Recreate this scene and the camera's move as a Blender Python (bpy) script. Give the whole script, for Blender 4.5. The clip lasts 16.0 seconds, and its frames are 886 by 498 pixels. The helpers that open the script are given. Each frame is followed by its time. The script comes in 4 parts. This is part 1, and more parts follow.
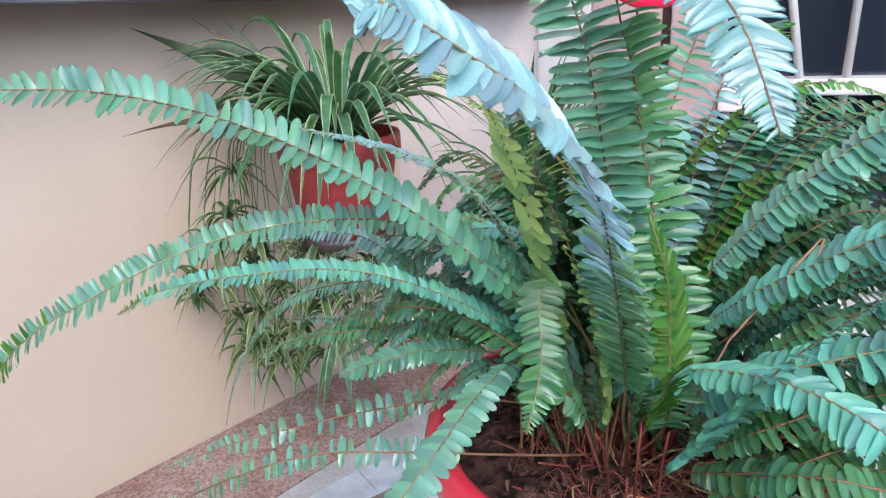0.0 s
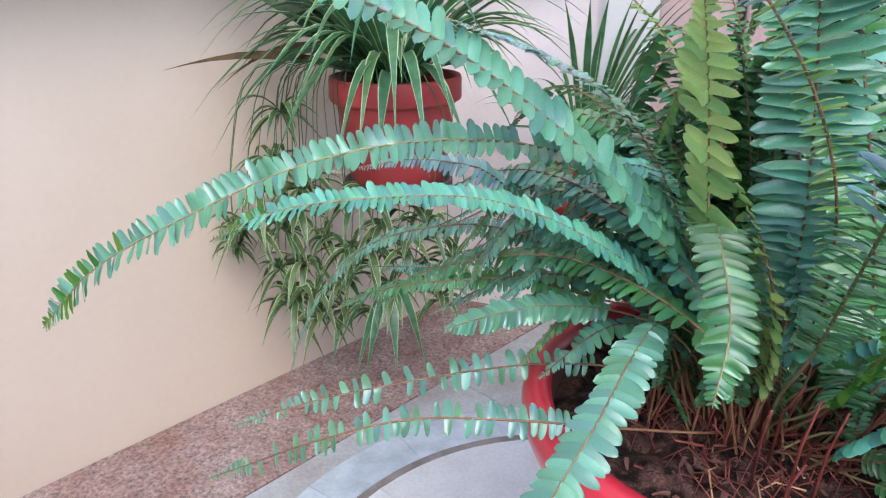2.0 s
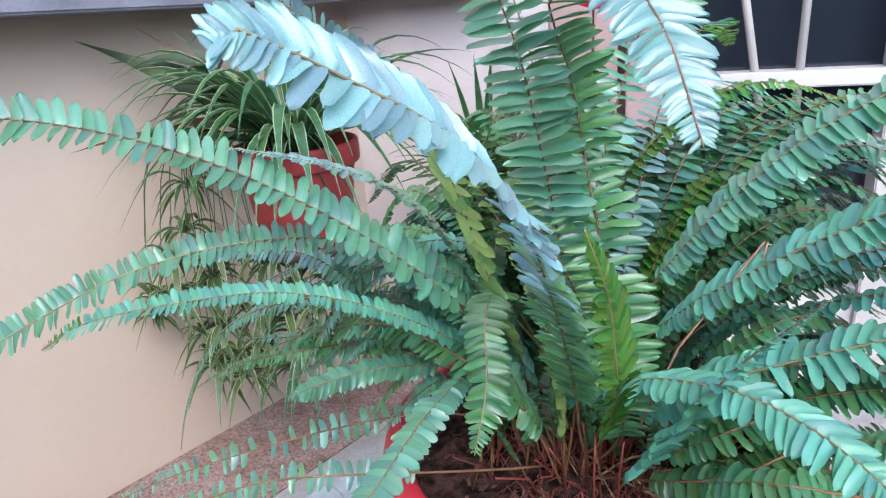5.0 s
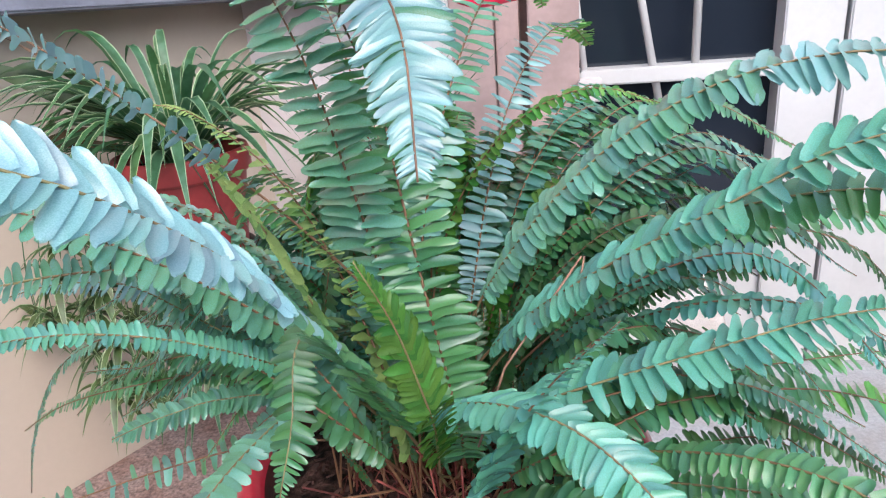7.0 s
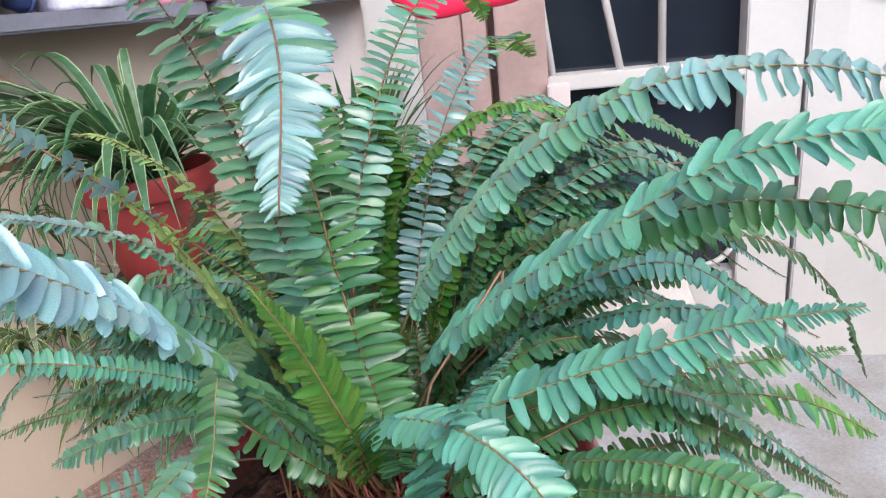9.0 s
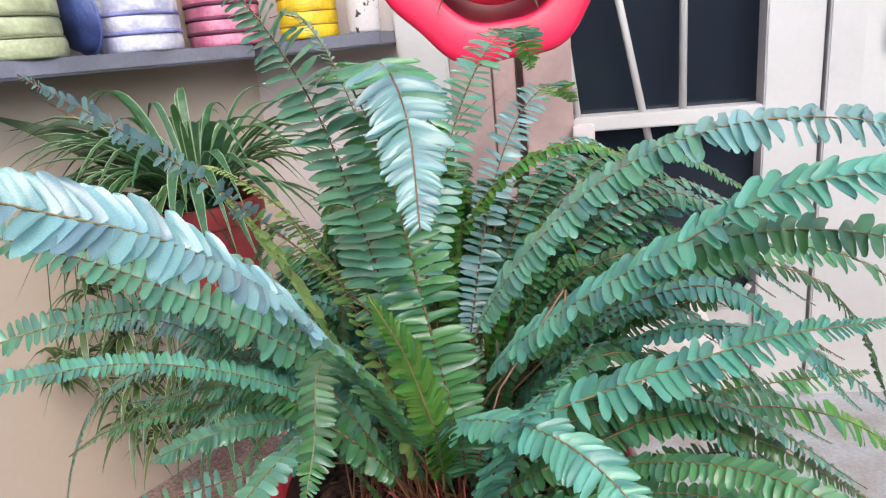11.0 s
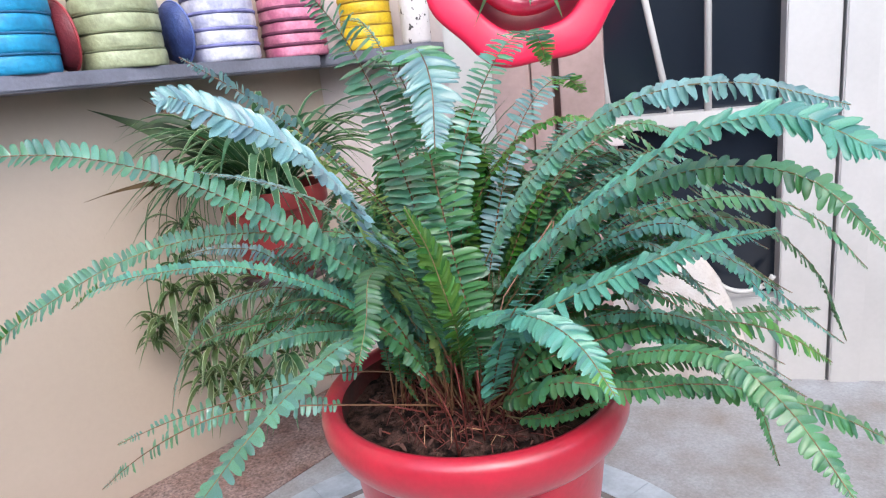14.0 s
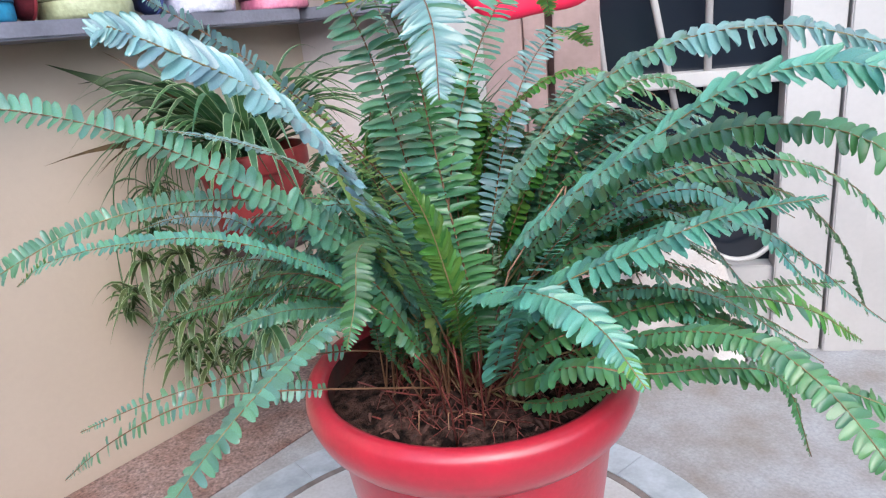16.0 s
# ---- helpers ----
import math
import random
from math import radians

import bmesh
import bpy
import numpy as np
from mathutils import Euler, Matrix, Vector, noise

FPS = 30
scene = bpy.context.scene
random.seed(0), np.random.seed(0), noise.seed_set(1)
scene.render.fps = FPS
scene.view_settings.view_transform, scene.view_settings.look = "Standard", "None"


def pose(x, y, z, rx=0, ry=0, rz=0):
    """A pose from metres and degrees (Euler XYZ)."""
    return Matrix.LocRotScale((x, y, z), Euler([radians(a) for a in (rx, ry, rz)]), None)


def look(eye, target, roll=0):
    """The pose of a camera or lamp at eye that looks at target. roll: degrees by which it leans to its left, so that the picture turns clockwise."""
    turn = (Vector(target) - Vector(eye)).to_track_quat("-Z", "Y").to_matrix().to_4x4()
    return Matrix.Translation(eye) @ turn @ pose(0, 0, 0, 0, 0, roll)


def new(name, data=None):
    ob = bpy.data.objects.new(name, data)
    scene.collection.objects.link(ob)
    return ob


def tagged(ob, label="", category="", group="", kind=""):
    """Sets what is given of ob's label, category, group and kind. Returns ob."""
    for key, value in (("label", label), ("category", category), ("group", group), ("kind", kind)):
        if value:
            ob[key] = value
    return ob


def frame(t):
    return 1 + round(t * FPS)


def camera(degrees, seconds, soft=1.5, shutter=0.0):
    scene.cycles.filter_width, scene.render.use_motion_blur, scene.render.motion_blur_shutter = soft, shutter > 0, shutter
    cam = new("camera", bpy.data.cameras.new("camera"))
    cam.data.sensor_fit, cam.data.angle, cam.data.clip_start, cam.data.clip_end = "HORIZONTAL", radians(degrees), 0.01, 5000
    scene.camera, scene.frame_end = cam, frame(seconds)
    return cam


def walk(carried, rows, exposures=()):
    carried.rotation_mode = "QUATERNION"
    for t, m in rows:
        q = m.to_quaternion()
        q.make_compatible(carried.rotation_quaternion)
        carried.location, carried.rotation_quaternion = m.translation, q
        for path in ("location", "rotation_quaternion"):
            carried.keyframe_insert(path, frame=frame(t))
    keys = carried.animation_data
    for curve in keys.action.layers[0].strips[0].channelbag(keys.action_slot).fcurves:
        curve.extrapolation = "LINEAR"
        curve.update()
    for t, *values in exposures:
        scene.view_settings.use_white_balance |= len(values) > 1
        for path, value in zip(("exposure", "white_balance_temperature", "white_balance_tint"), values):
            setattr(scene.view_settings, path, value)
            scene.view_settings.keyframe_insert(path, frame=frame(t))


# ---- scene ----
cam = camera(68.0, 16.0, 1.2)
PATH = [
    (0, (-0.079, -0.451, 1.111), (-0.449, 1.396, 0.438), -2.71),
    (0.5, (-0.135, -0.437, 1.100), (-0.537, 1.396, 0.408), -2.52),
    (1, (-0.173, -0.427, 1.069), (-0.572, 1.386, 0.326), -0.46),
    (1.5, (-0.192, -0.410, 1.061), (-0.599, 1.396, 0.306), -0.70),
    (2, (-0.195, -0.390, 1.055), (-0.594, 1.415, 0.291), -0.68),
    (2.5, (-0.188, -0.387, 1.062), (-0.584, 1.419, 0.298), -1.37),
    (3, (-0.183, -0.392, 1.069), (-0.574, 1.419, 0.314), -1.45),
    (3.5, (-0.166, -0.395, 1.075), (-0.538, 1.428, 0.343), -1.57),
    (4, (-0.124, -0.417, 1.097), (-0.466, 1.422, 0.388), -2.36),
    (4.5, (-0.089, -0.440, 1.112), (-0.414, 1.414, 0.437), -3.08),
    (5, (-0.054, -0.427, 1.116), (-0.351, 1.431, 0.440), -4.19),
    (5.2, (-0.039, -0.422, 1.119), (-0.313, 1.437, 0.433), -4.63),
    (7.3, (0.062, -0.379, 1.120), (-0.068, 1.487, 0.414), -5.19),
    (7.5, (0.070, -0.378, 1.123), (-0.064, 1.488, 0.417), -5.70),
    (8, (0.078, -0.376, 1.120), (-0.041, 1.491, 0.413), -6.06),
    (8.5, (0.101, -0.372, 1.123), (-0.013, 1.497, 0.421), -6.94),
    (8.7, (0.110, -0.376, 1.124), (-0.010, 1.493, 0.423), -6.86),
    (10.9, (0.061, -0.439, 1.145), (-0.051, 1.469, 0.557), -5.17),
    (11, (0.059, -0.458, 1.144), (-0.088, 1.448, 0.558), -5.88),
    (11.5, (0.028, -0.499, 1.127), (-0.182, 1.397, 0.527), -5.08),
    (12, (0.036, -0.562, 1.104), (-0.243, 1.319, 0.485), -5.70),
    (12.5, (0.071, -0.616, 1.106), (-0.249, 1.269, 0.517), -6.50),
    (13, (0.103, -0.657, 1.101), (-0.187, 1.245, 0.552), -5.69),
    (13.5, (0.111, -0.672, 1.104), (-0.190, 1.232, 0.567), -6.02),
    (14, (0.108, -0.674, 1.113), (-0.197, 1.233, 0.591), -6.32),
    (14.5, (0.112, -0.665, 1.110), (-0.172, 1.240, 0.571), -6.57),
    (15, (0.111, -0.661, 1.110), (-0.159, 1.248, 0.579), -6.43),
    (15.5, (0.103, -0.638, 1.108), (-0.189, 1.261, 0.553), -6.40),
    (16, (0.078, -0.593, 1.096), (-0.179, 1.289, 0.468), -5.94),
]
walk(cam, [(t, look(eye, target, roll)) for t, eye, target, roll in PATH], [(0, 1.74, 6120, 9), (1.5, 1.78, 6000, 8.5), (3.5, 1.85, 5980, 8.5), (5, 1.76, 6000, 9), (8, 1.72, 6480, 10), (11, 1.52, 6650, 9), (12, 1.65, 6450, 9.5), (14, 1.56, 6300, 9), (16, 1.56, 6300, 9)])

# ---------- light ----------
world = bpy.data.worlds.new("sky")
scene.world = world
world.use_nodes = True
wn = world.node_tree
sky = wn.nodes.new("ShaderNodeTexSky")
sky.sky_type, sky.sun_disc = "NISHITA", False
sky.sun_elevation, sky.sun_rotation = radians(48), radians(158)
sky.air_density, sky.dust_density, sky.ozone_density = 1.0, 2.5, 1.5
wn.links.new(sky.outputs[0], wn.nodes["Background"].inputs["Color"])
wn.nodes["Background"].inputs["Strength"].default_value = 0.155
sun = new("sun", bpy.data.lights.new("sun", "SUN"))
sun.data.energy, sun.data.angle, sun.data.color = 0.80, radians(60), (0.94, 0.98, 1.0)
sun.matrix_world = look((0.9, -4.2, 2.95), (0, 0, 0.6))

# ---------- materials ----------
def mat(name, colour, rough=0.6, metal=0.0, var=0.25, scale=8.0, fine=90.0, bump=0.15, colour2=None, spec=0.5, through_light=0.0, coat=0.0, island=0.0, tough=0.5, tint=0.0, coat_rough=0.25):
    """A surface with broad stains, fine grain and relief; island: how far single pieces differ in brightness."""
    m = bpy.data.materials.new(name)
    m.use_nodes = True
    n, l = m.node_tree.nodes, m.node_tree.links
    b = n["Principled BSDF"]
    b.inputs["Roughness"].default_value, b.inputs["Metallic"].default_value = rough, metal
    b.inputs["Specular IOR Level"].default_value = spec
    b.inputs["Coat Weight"].default_value, b.inputs["Coat Roughness"].default_value = coat, coat_rough
    co = n.new("ShaderNodeTexCoord")
    big, small = n.new("ShaderNodeTexNoise"), n.new("ShaderNodeTexNoise")
    big.inputs["Scale"].default_value, big.inputs["Detail"].default_value = scale, 5
    small.inputs["Scale"].default_value, small.inputs["Detail"].default_value = fine, 3
    l.new(co.outputs["Object"], big.inputs["Vector"]), l.new(co.outputs["Object"], small.inputs["Vector"])
    two = colour2 or tuple(c * (1 - var) for c in colour)
    ramp = n.new("ShaderNodeMapRange")
    ramp.inputs["From Min"].default_value, ramp.inputs["From Max"].default_value = 0.5 - 0.18 * tough - 0.02, 0.5 + 0.18 * tough + 0.02
    l.new(big.outputs["Fac"], ramp.inputs["Value"])
    mix = n.new("ShaderNodeMix")
    mix.data_type = "RGBA"
    l.new(ramp.outputs["Result"], mix.inputs["Factor"])
    mix.inputs["A"].default_value, mix.inputs["B"].default_value = (*two, 1), (*colour, 1)
    hsv = n.new("ShaderNodeHueSaturation")
    grain = n.new("ShaderNodeMath")
    grain.operation = "MULTIPLY_ADD"
    l.new(small.outputs["Fac"], grain.inputs[0])
    grain.inputs[1].default_value, grain.inputs[2].default_value = var * 1.2, 1 - var * 0.6
    value = grain.outputs[0]
    if island:
        geo, inf = n.new("ShaderNodeNewGeometry"), n.new("ShaderNodeObjectInfo")
        add, frac, lev, mul = (n.new("ShaderNodeMath") for _ in range(4))
        add.operation, frac.operation, lev.operation, mul.operation = "ADD", "FRACT", "MULTIPLY_ADD", "MULTIPLY"
        l.new(geo.outputs["Random Per Island"], add.inputs[0]), l.new(inf.outputs["Random"], add.inputs[1])
        l.new(add.outputs[0], frac.inputs[0]), l.new(frac.outputs[0], lev.inputs[0])
        lev.inputs[1].default_value, lev.inputs[2].default_value = island, 1 - island / 2
        l.new(lev.outputs[0], mul.inputs[0]), l.new(value, mul.inputs[1])
        value = mul.outputs[0]
        if tint:
            away, shift = n.new("ShaderNodeMath"), n.new("ShaderNodeMath")
            away.operation, shift.operation = "PINGPONG", "MULTIPLY_ADD"
            l.new(add.outputs[0], away.inputs[0])
            away.inputs[1].default_value = 0.37
            l.new(away.outputs[0], shift.inputs[0])
            shift.inputs[1].default_value, shift.inputs[2].default_value = tint / 0.37, 0.5 - tint / 2
            l.new(shift.outputs[0], hsv.inputs["Hue"])
    l.new(value, hsv.inputs["Value"]), l.new(mix.outputs["Result"], hsv.inputs["Color"])
    l.new(hsv.outputs["Color"], b.inputs["Base Color"])
    bp = n.new("ShaderNodeBump")
    bp.inputs["Strength"].default_value, bp.inputs["Distance"].default_value = bump, 0.004
    l.new(small.outputs["Fac"], bp.inputs["Height"]), l.new(bp.outputs["Normal"], b.inputs["Normal"])
    if through_light:
        tr, mx = n.new("ShaderNodeBsdfTranslucent"), n.new("ShaderNodeMixShader")
        l.new(hsv.outputs["Color"], tr.inputs["Color"])
        mx.inputs["Fac"].default_value = through_light
        l.new(b.outputs[0], mx.inputs[1]), l.new(tr.outputs[0], mx.inputs[2])
        l.new(mx.outputs[0], n["Material Output"].inputs["Surface"])
    return m


def leafmat(name, c, c2, rough=0.42, spec=0.6, coat=0.0, thin=0.38):
    return mat(name, c, rough, var=0.16, scale=45, fine=60, bump=0.06, colour2=c2, spec=spec, through_light=thin, island=0.5, coat=coat, tint=0.06, coat_rough=0.34)


TONES = {
    # the two palest tones carry the sky's glare in their base colour
    "pale": leafmat("leaf_pale_sheen", (0.211, 0.378, 0.377), (0.150, 0.318, 0.296), 0.34, 1.0, 0.8),
    "sheen": leafmat("leaf_sheen", (0.251, 0.433, 0.452), (0.178, 0.365, 0.367), 0.32, 1.0, 0.8),
    "soft": leafmat("leaf_soft", (0.124, 0.330, 0.249), (0.098, 0.257, 0.131), 0.32, 1.0, 0.85),
    "mid": leafmat("leaf_mid", (0.090, 0.280, 0.126), (0.071, 0.217, 0.060), 0.34, 0.9, 0.5),
    "jade": leafmat("leaf_jade", (0.123, 0.389, 0.311), (0.103, 0.311, 0.205), 0.36, 0.85, 0.6),
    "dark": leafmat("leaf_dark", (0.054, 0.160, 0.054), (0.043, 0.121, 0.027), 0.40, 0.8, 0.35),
    "fresh": leafmat("leaf_fresh", (0.072, 0.215, 0.03), (0.055, 0.155, 0.022), 0.45, 0.5),
    "lime": leafmat("leaf_lime", (0.15, 0.37, 0.08), (0.11, 0.29, 0.055), 0.42, 0.6),
    "yellow": leafmat("leaf_yellow", (0.336, 0.460, 0.165), (0.224, 0.380, 0.110), 0.5, 0.4, 0.0, 0.55),
}
tan_stalk_mat = mat("tan_stalk", (0.25, 0.20, 0.085), 0.6, var=0.35, scale=20, fine=200, colour2=(0.21, 0.125, 0.06))
stalk_mat = mat("stalk", (0.23, 0.11, 0.055), 0.6, var=0.35, scale=20, fine=200)
russet_mat = mat("russet_stalk", (0.21, 0.042, 0.032), 0.6, var=0.4, scale=25, fine=220)
straw_mat = mat("straw", (0.48, 0.27, 0.15), 0.7, var=0.35, scale=25, fine=220)
dry_mat = mat("dry_stalk", (0.36, 0.19, 0.13), 0.7, var=0.35, scale=25, fine=220)
red_mat = mat("red_plastic", (0.56, 0.022, 0.048), 0.30, var=0.2, scale=9, fine=120, bump=0.07, colour2=(0.46, 0.024, 0.045), coat=0.4)
inner_wall_mat = mat("dark_maroon_plastic", (0.14, 0.022, 0.02), 0.75, var=0.5, scale=14, fine=120, bump=0.3, colour2=(0.06, 0.03, 0.025))
redmatt_mat = mat("aged_red_plastic", (0.30, 0.03, 0.03), 0.5, var=0.2, scale=9, fine=110, bump=0.08)
pink_mat = mat("crimson_paint", (0.74, 0.008, 0.062), 0.45, var=0.10, scale=9, fine=140, bump=0.08, coat=0.2)
rosy_mat = mat("rosy_paint", (0.60, 0.045, 0.10), 0.2, var=0.2, scale=9, fine=140, bump=0.08, coat=0.6)
seam_mat = mat("board_seam", (0.17, 0.105, 0.095), 0.8, var=0.3, scale=14)
shaded_crimson_mat = mat("shaded_crimson", (0.34, 0.03, 0.055), 0.4, var=0.25, scale=12, bump=0.1)
debris_mat = mat("dry_leaf", (0.11, 0.045, 0.034), 0.8, var=0.5, scale=60, fine=260, island=0.8)
soil_mat = mat("soil", (0.085, 0.043, 0.034), 0.95, var=0.9, scale=60, fine=300, bump=1.0, spec=0.2)
cream_mat = mat("cream_plaster", (0.475, 0.392, 0.318), 0.75, var=0.05, scale=1.6, fine=60, bump=0.10, colour2=(0.45, 0.368, 0.295), spec=0.3)
mauve_mat = mat("mauve_plaster", (0.58, 0.51, 0.50), 0.8, var=0.1, scale=4, fine=70, bump=0.12, spec=0.3)
white_mat = mat("white_paint", (0.49, 0.47, 0.455), 0.5, var=0.09, scale=3, fine=70, bump=0.08)
blush_mat = mat("blush_paint", (0.40, 0.28, 0.26), 0.55, var=0.22, scale=4, fine=60, bump=0.1)
slate_mat = mat("slate", (0.17, 0.17, 0.21), 0.5, var=0.3, scale=6, fine=120, bump=0.2)
granite_mat = mat("washed_granite", (0.270, 0.201, 0.184), 0.75, var=2.2, scale=9, fine=130, bump=0.8, colour2=(0.18, 0.10, 0.08), tough=0.9)
marble_mat = mat("pale_marble", (0.345, 0.355, 0.375), 0.45, var=0.6, scale=7, fine=140, bump=0.3, colour2=(0.235, 0.21, 0.19), island=0.12, tough=1.0)
white_slab_mat = mat("white_marble", (0.50, 0.505, 0.51), 0.45, var=0.3, scale=7, fine=120, bump=0.15, colour2=(0.44, 0.42, 0.41), island=0.08, tough=1.0)
taupe_mat = mat("taupe_stone", (0.22, 0.185, 0.17), 0.5, var=0.4, scale=14, fine=110, bump=0.15)
bluestone_mat = mat("blue_grey_stone", (0.40, 0.445, 0.485), 0.4, var=0.25, scale=12, fine=110, bump=0.1, island=0.12)
cement_mat = mat("cement", (0.20, 0.195, 0.19), 0.85, var=0.3, scale=6, fine=90, bump=0.3)
sack_mat = mat("woven_sack", (0.56, 0.54, 0.52), 0.85, var=0.2, scale=9, fine=160, bump=0.5, colour2=(0.42, 0.36, 0.32), spec=0.2, tough=0.9)
iron_mat = mat("black_iron", (0.03, 0.03, 0.035), 0.5, metal=0.6, var=0.3, scale=15, bump=0.1)
darkpot_mat = mat("dark_brown_plastic", (0.05, 0.03, 0.028), 0.5, var=0.3, scale=12, bump=0.1)
glass_mat = bpy.data.materials.new("dark_glass")
glass_mat.use_nodes = True
gb = glass_mat.node_tree.nodes["Principled BSDF"]
gb.inputs["Base Color"].default_value = (0.012, 0.016, 0.024, 1)
gb.inputs["Roughness"].default_value, gb.inputs["Specular IOR Level"].default_value = 0.12, 0.55
PAINT = {k: mat("paint_" + k, tuple(0.8 * q for q in c), 0.5, var=0.5, scale=22, fine=110, bump=0.4, colour2=tuple(0.75 * q for q in c2), tough=0.6) for k, c, c2 in (
    ("sky_blue", (0.02, 0.34, 0.60), (0.012, 0.25, 0.47)), ("sage", (0.47, 0.50, 0.30), (0.34, 0.36, 0.21)),
    ("chalk", (0.74, 0.72, 0.78), (0.44, 0.44, 0.62)), ("pink", (0.80, 0.30, 0.42), (0.58, 0.15, 0.27)),
    ("yellow", (0.85, 0.60, 0.02), (0.75, 0.48, 0.02)), ("navy", (0.06, 0.10, 0.30), (0.04, 0.06, 0.20)),
    ("rose", (0.45, 0.05, 0.06), (0.38, 0.04, 0.05)), ("cobalt", (0.12, 0.17, 0.45), (0.09, 0.13, 0.36)), ("wine", (0.25, 0.03, 0.04), (0.18, 0.02, 0.03)))}
flake_mat = mat("flaking_white", (0.60, 0.555, 0.54), 0.6, var=0.15, scale=46, fine=110, bump=0.5, colour2=(0.05, 0.04, 0.037))
for node in flake_mat.node_tree.nodes:
    if node.bl_idname == "ShaderNodeMapRange":
        node.inputs["From Min"].default_value, node.inputs["From Max"].default_value = 0.375, 0.40
lilac_mat = mat("lilac_groove", (0.20, 0.20, 0.42), 0.8, var=0.4, scale=20)
plum_mat = mat("plum_groove", (0.14, 0.03, 0.07), 0.8, var=0.4, scale=20)
ochre_mat = mat("ochre_groove", (0.40, 0.24, 0.02), 0.8, var=0.3, scale=20)
moss_mat = mat("moss_groove", (0.14, 0.15, 0.08), 0.8, var=0.3, scale=20)
deepblue_mat = mat("deep_blue_groove", (0.015, 0.12, 0.24), 0.8, var=0.3, scale=20)
groove_mat = mat("dark_groove", (0.05, 0.05, 0.06), 0.8, var=0.3)
strap_green = leafmat("strap_green", (0.065, 0.175, 0.068), (0.045, 0.125, 0.04), 0.4, 0.6)
strap_olive = leafmat("strap_olive", (0.085, 0.16, 0.05), (0.075, 0.105, 0.035), 0.42, 0.6)
strap_dark = leafmat("strap_dark", (0.045, 0.085, 0.03), (0.03, 0.055, 0.022), 0.5, 0.5)
strap_white = leafmat("strap_white", (0.42, 0.50, 0.32), (0.30, 0.40, 0.20), 0.45, 0.5)
strap_brown = leafmat("strap_brown", (0.13, 0.07, 0.035), (0.09, 0.05, 0.03), 0.6, 0.3)

# ---------- mesh helpers ----------
def thing(name, place, label, category, group="", kind=""):
    ob = new(name)
    ob.location = place
    return tagged(ob, label, category, group, kind)


def base_of(ob):
    v = Vector(ob.location)
    while ob.parent:
        ob = ob.parent
        v += Vector(ob.location)
    return v


def part(name, bm, material, parent=None, label="", smooth=True, kind=""):
    """Links a bmesh, built in world places, as one mesh object under a thing or part."""
    me = bpy.data.meshes.new(name)
    if parent:
        bmesh.ops.translate(bm, verts=bm.verts, vec=-base_of(parent))
    bm.normal_update()
    bm.to_mesh(me)
    bm.free()
    for mm in (material if isinstance(material, (list, tuple)) else [material]):
        me.materials.append(mm)
    if smooth:
        me.polygons.foreach_set("use_smooth", [True] * len(me.polygons))
    ob = new(name, me)
    ob.parent = parent
    return tagged(ob, label, kind=kind)


def box(size, m, bevel=0.004, bm=None):
    bm = bm or bmesh.new()
    made = bmesh.ops.create_cube(bm, size=1)["verts"]
    bmesh.ops.transform(bm, matrix=m @ Matrix.Diagonal((*size, 1)), verts=made)
    if bevel:
        edges = {e for v in made for e in v.link_edges}
        bmesh.ops.bevel(bm, geom=list(edges), offset=bevel, segments=2, affect="EDGES", clamp_overlap=True)
    return bm


def lathe(profile, m, steps=48, bm=None, wobble=None):
    """A turned body from (radius, height) pairs; wobble(angle, k) scales the radius."""
    bm = bm or bmesh.new()
    rings = []
    for k, (r, z) in enumerate(profile):
        ring = []
        for i in range(steps):
            a = 2 * math.pi * i / steps
            rr = r * (wobble(a, k) if wobble else 1)
            ring.append(bm.verts.new(m @ Vector((rr * math.cos(a), rr * math.sin(a), z))))
        rings.append(ring)
    for a, b in zip(rings, rings[1:]):
        for i in range(steps):
            j = (i + 1) % steps
            bm.faces.new((a[i], a[j], b[j], b[i]))
    return bm


def tube(points, r0, r1, sides=6, bm=None):
    bm = bm or bmesh.new()
    pts = [Vector(p) for p in points]
    rings = []
    for i, p in enumerate(pts):
        t = (pts[min(i + 1, len(pts) - 1)] - pts[max(i - 1, 0)]).normalized()
        s = t.cross(Vector((0.31, 0.77, 0.55))).normalized()
        u = t.cross(s)
        r = r0 + (r1 - r0) * i / (len(pts) - 1)
        rings.append([bm.verts.new(p + (s * math.cos(2 * math.pi * k / sides) + u * math.sin(2 * math.pi * k / sides)) * r) for k in range(sides)])
    for a, b in zip(rings, rings[1:]):
        for k in range(sides):
            j = (k + 1) % sides
            bm.faces.new((a[k], a[j], b[j], b[k]))
    bm.faces.new(rings[0][::-1]), bm.faces.new(rings[-1])
    return bm


def spline(points, n):
    """n places, evenly spaced, on a smooth curve through the points."""
    p = [Vector(q) for q in points]
    p = [2 * p[0] - p[1]] + p + [2 * p[-1] - p[-2]]
    fine = []
    for i in range(1, len(p) - 2):
        a, b, c, d = p[i - 1:i + 3]
        for k in range(16):
            t = k / 16
            fine.append(0.5 * (2 * b + (c - a) * t + (2 * a - 5 * b + 4 * c - d) * t * t + (3 * b - a - 3 * c + d) * t ** 3))
    fine.append(p[-2])
    run = [0.0]
    for a, b in zip(fine, fine[1:]):
        run.append(run[-1] + (b - a).length)
    out, j = [], 0
    for k in range(n):
        want = run[-1] * k / (n - 1)
        while j < len(run) - 2 and run[j + 1] < want:
            j += 1
        f = (want - run[j]) / max(run[j + 1] - run[j], 1e-9)
        out.append(fine[j].lerp(fine[j + 1], min(max(f, 0), 1)))
    return out, run[-1]


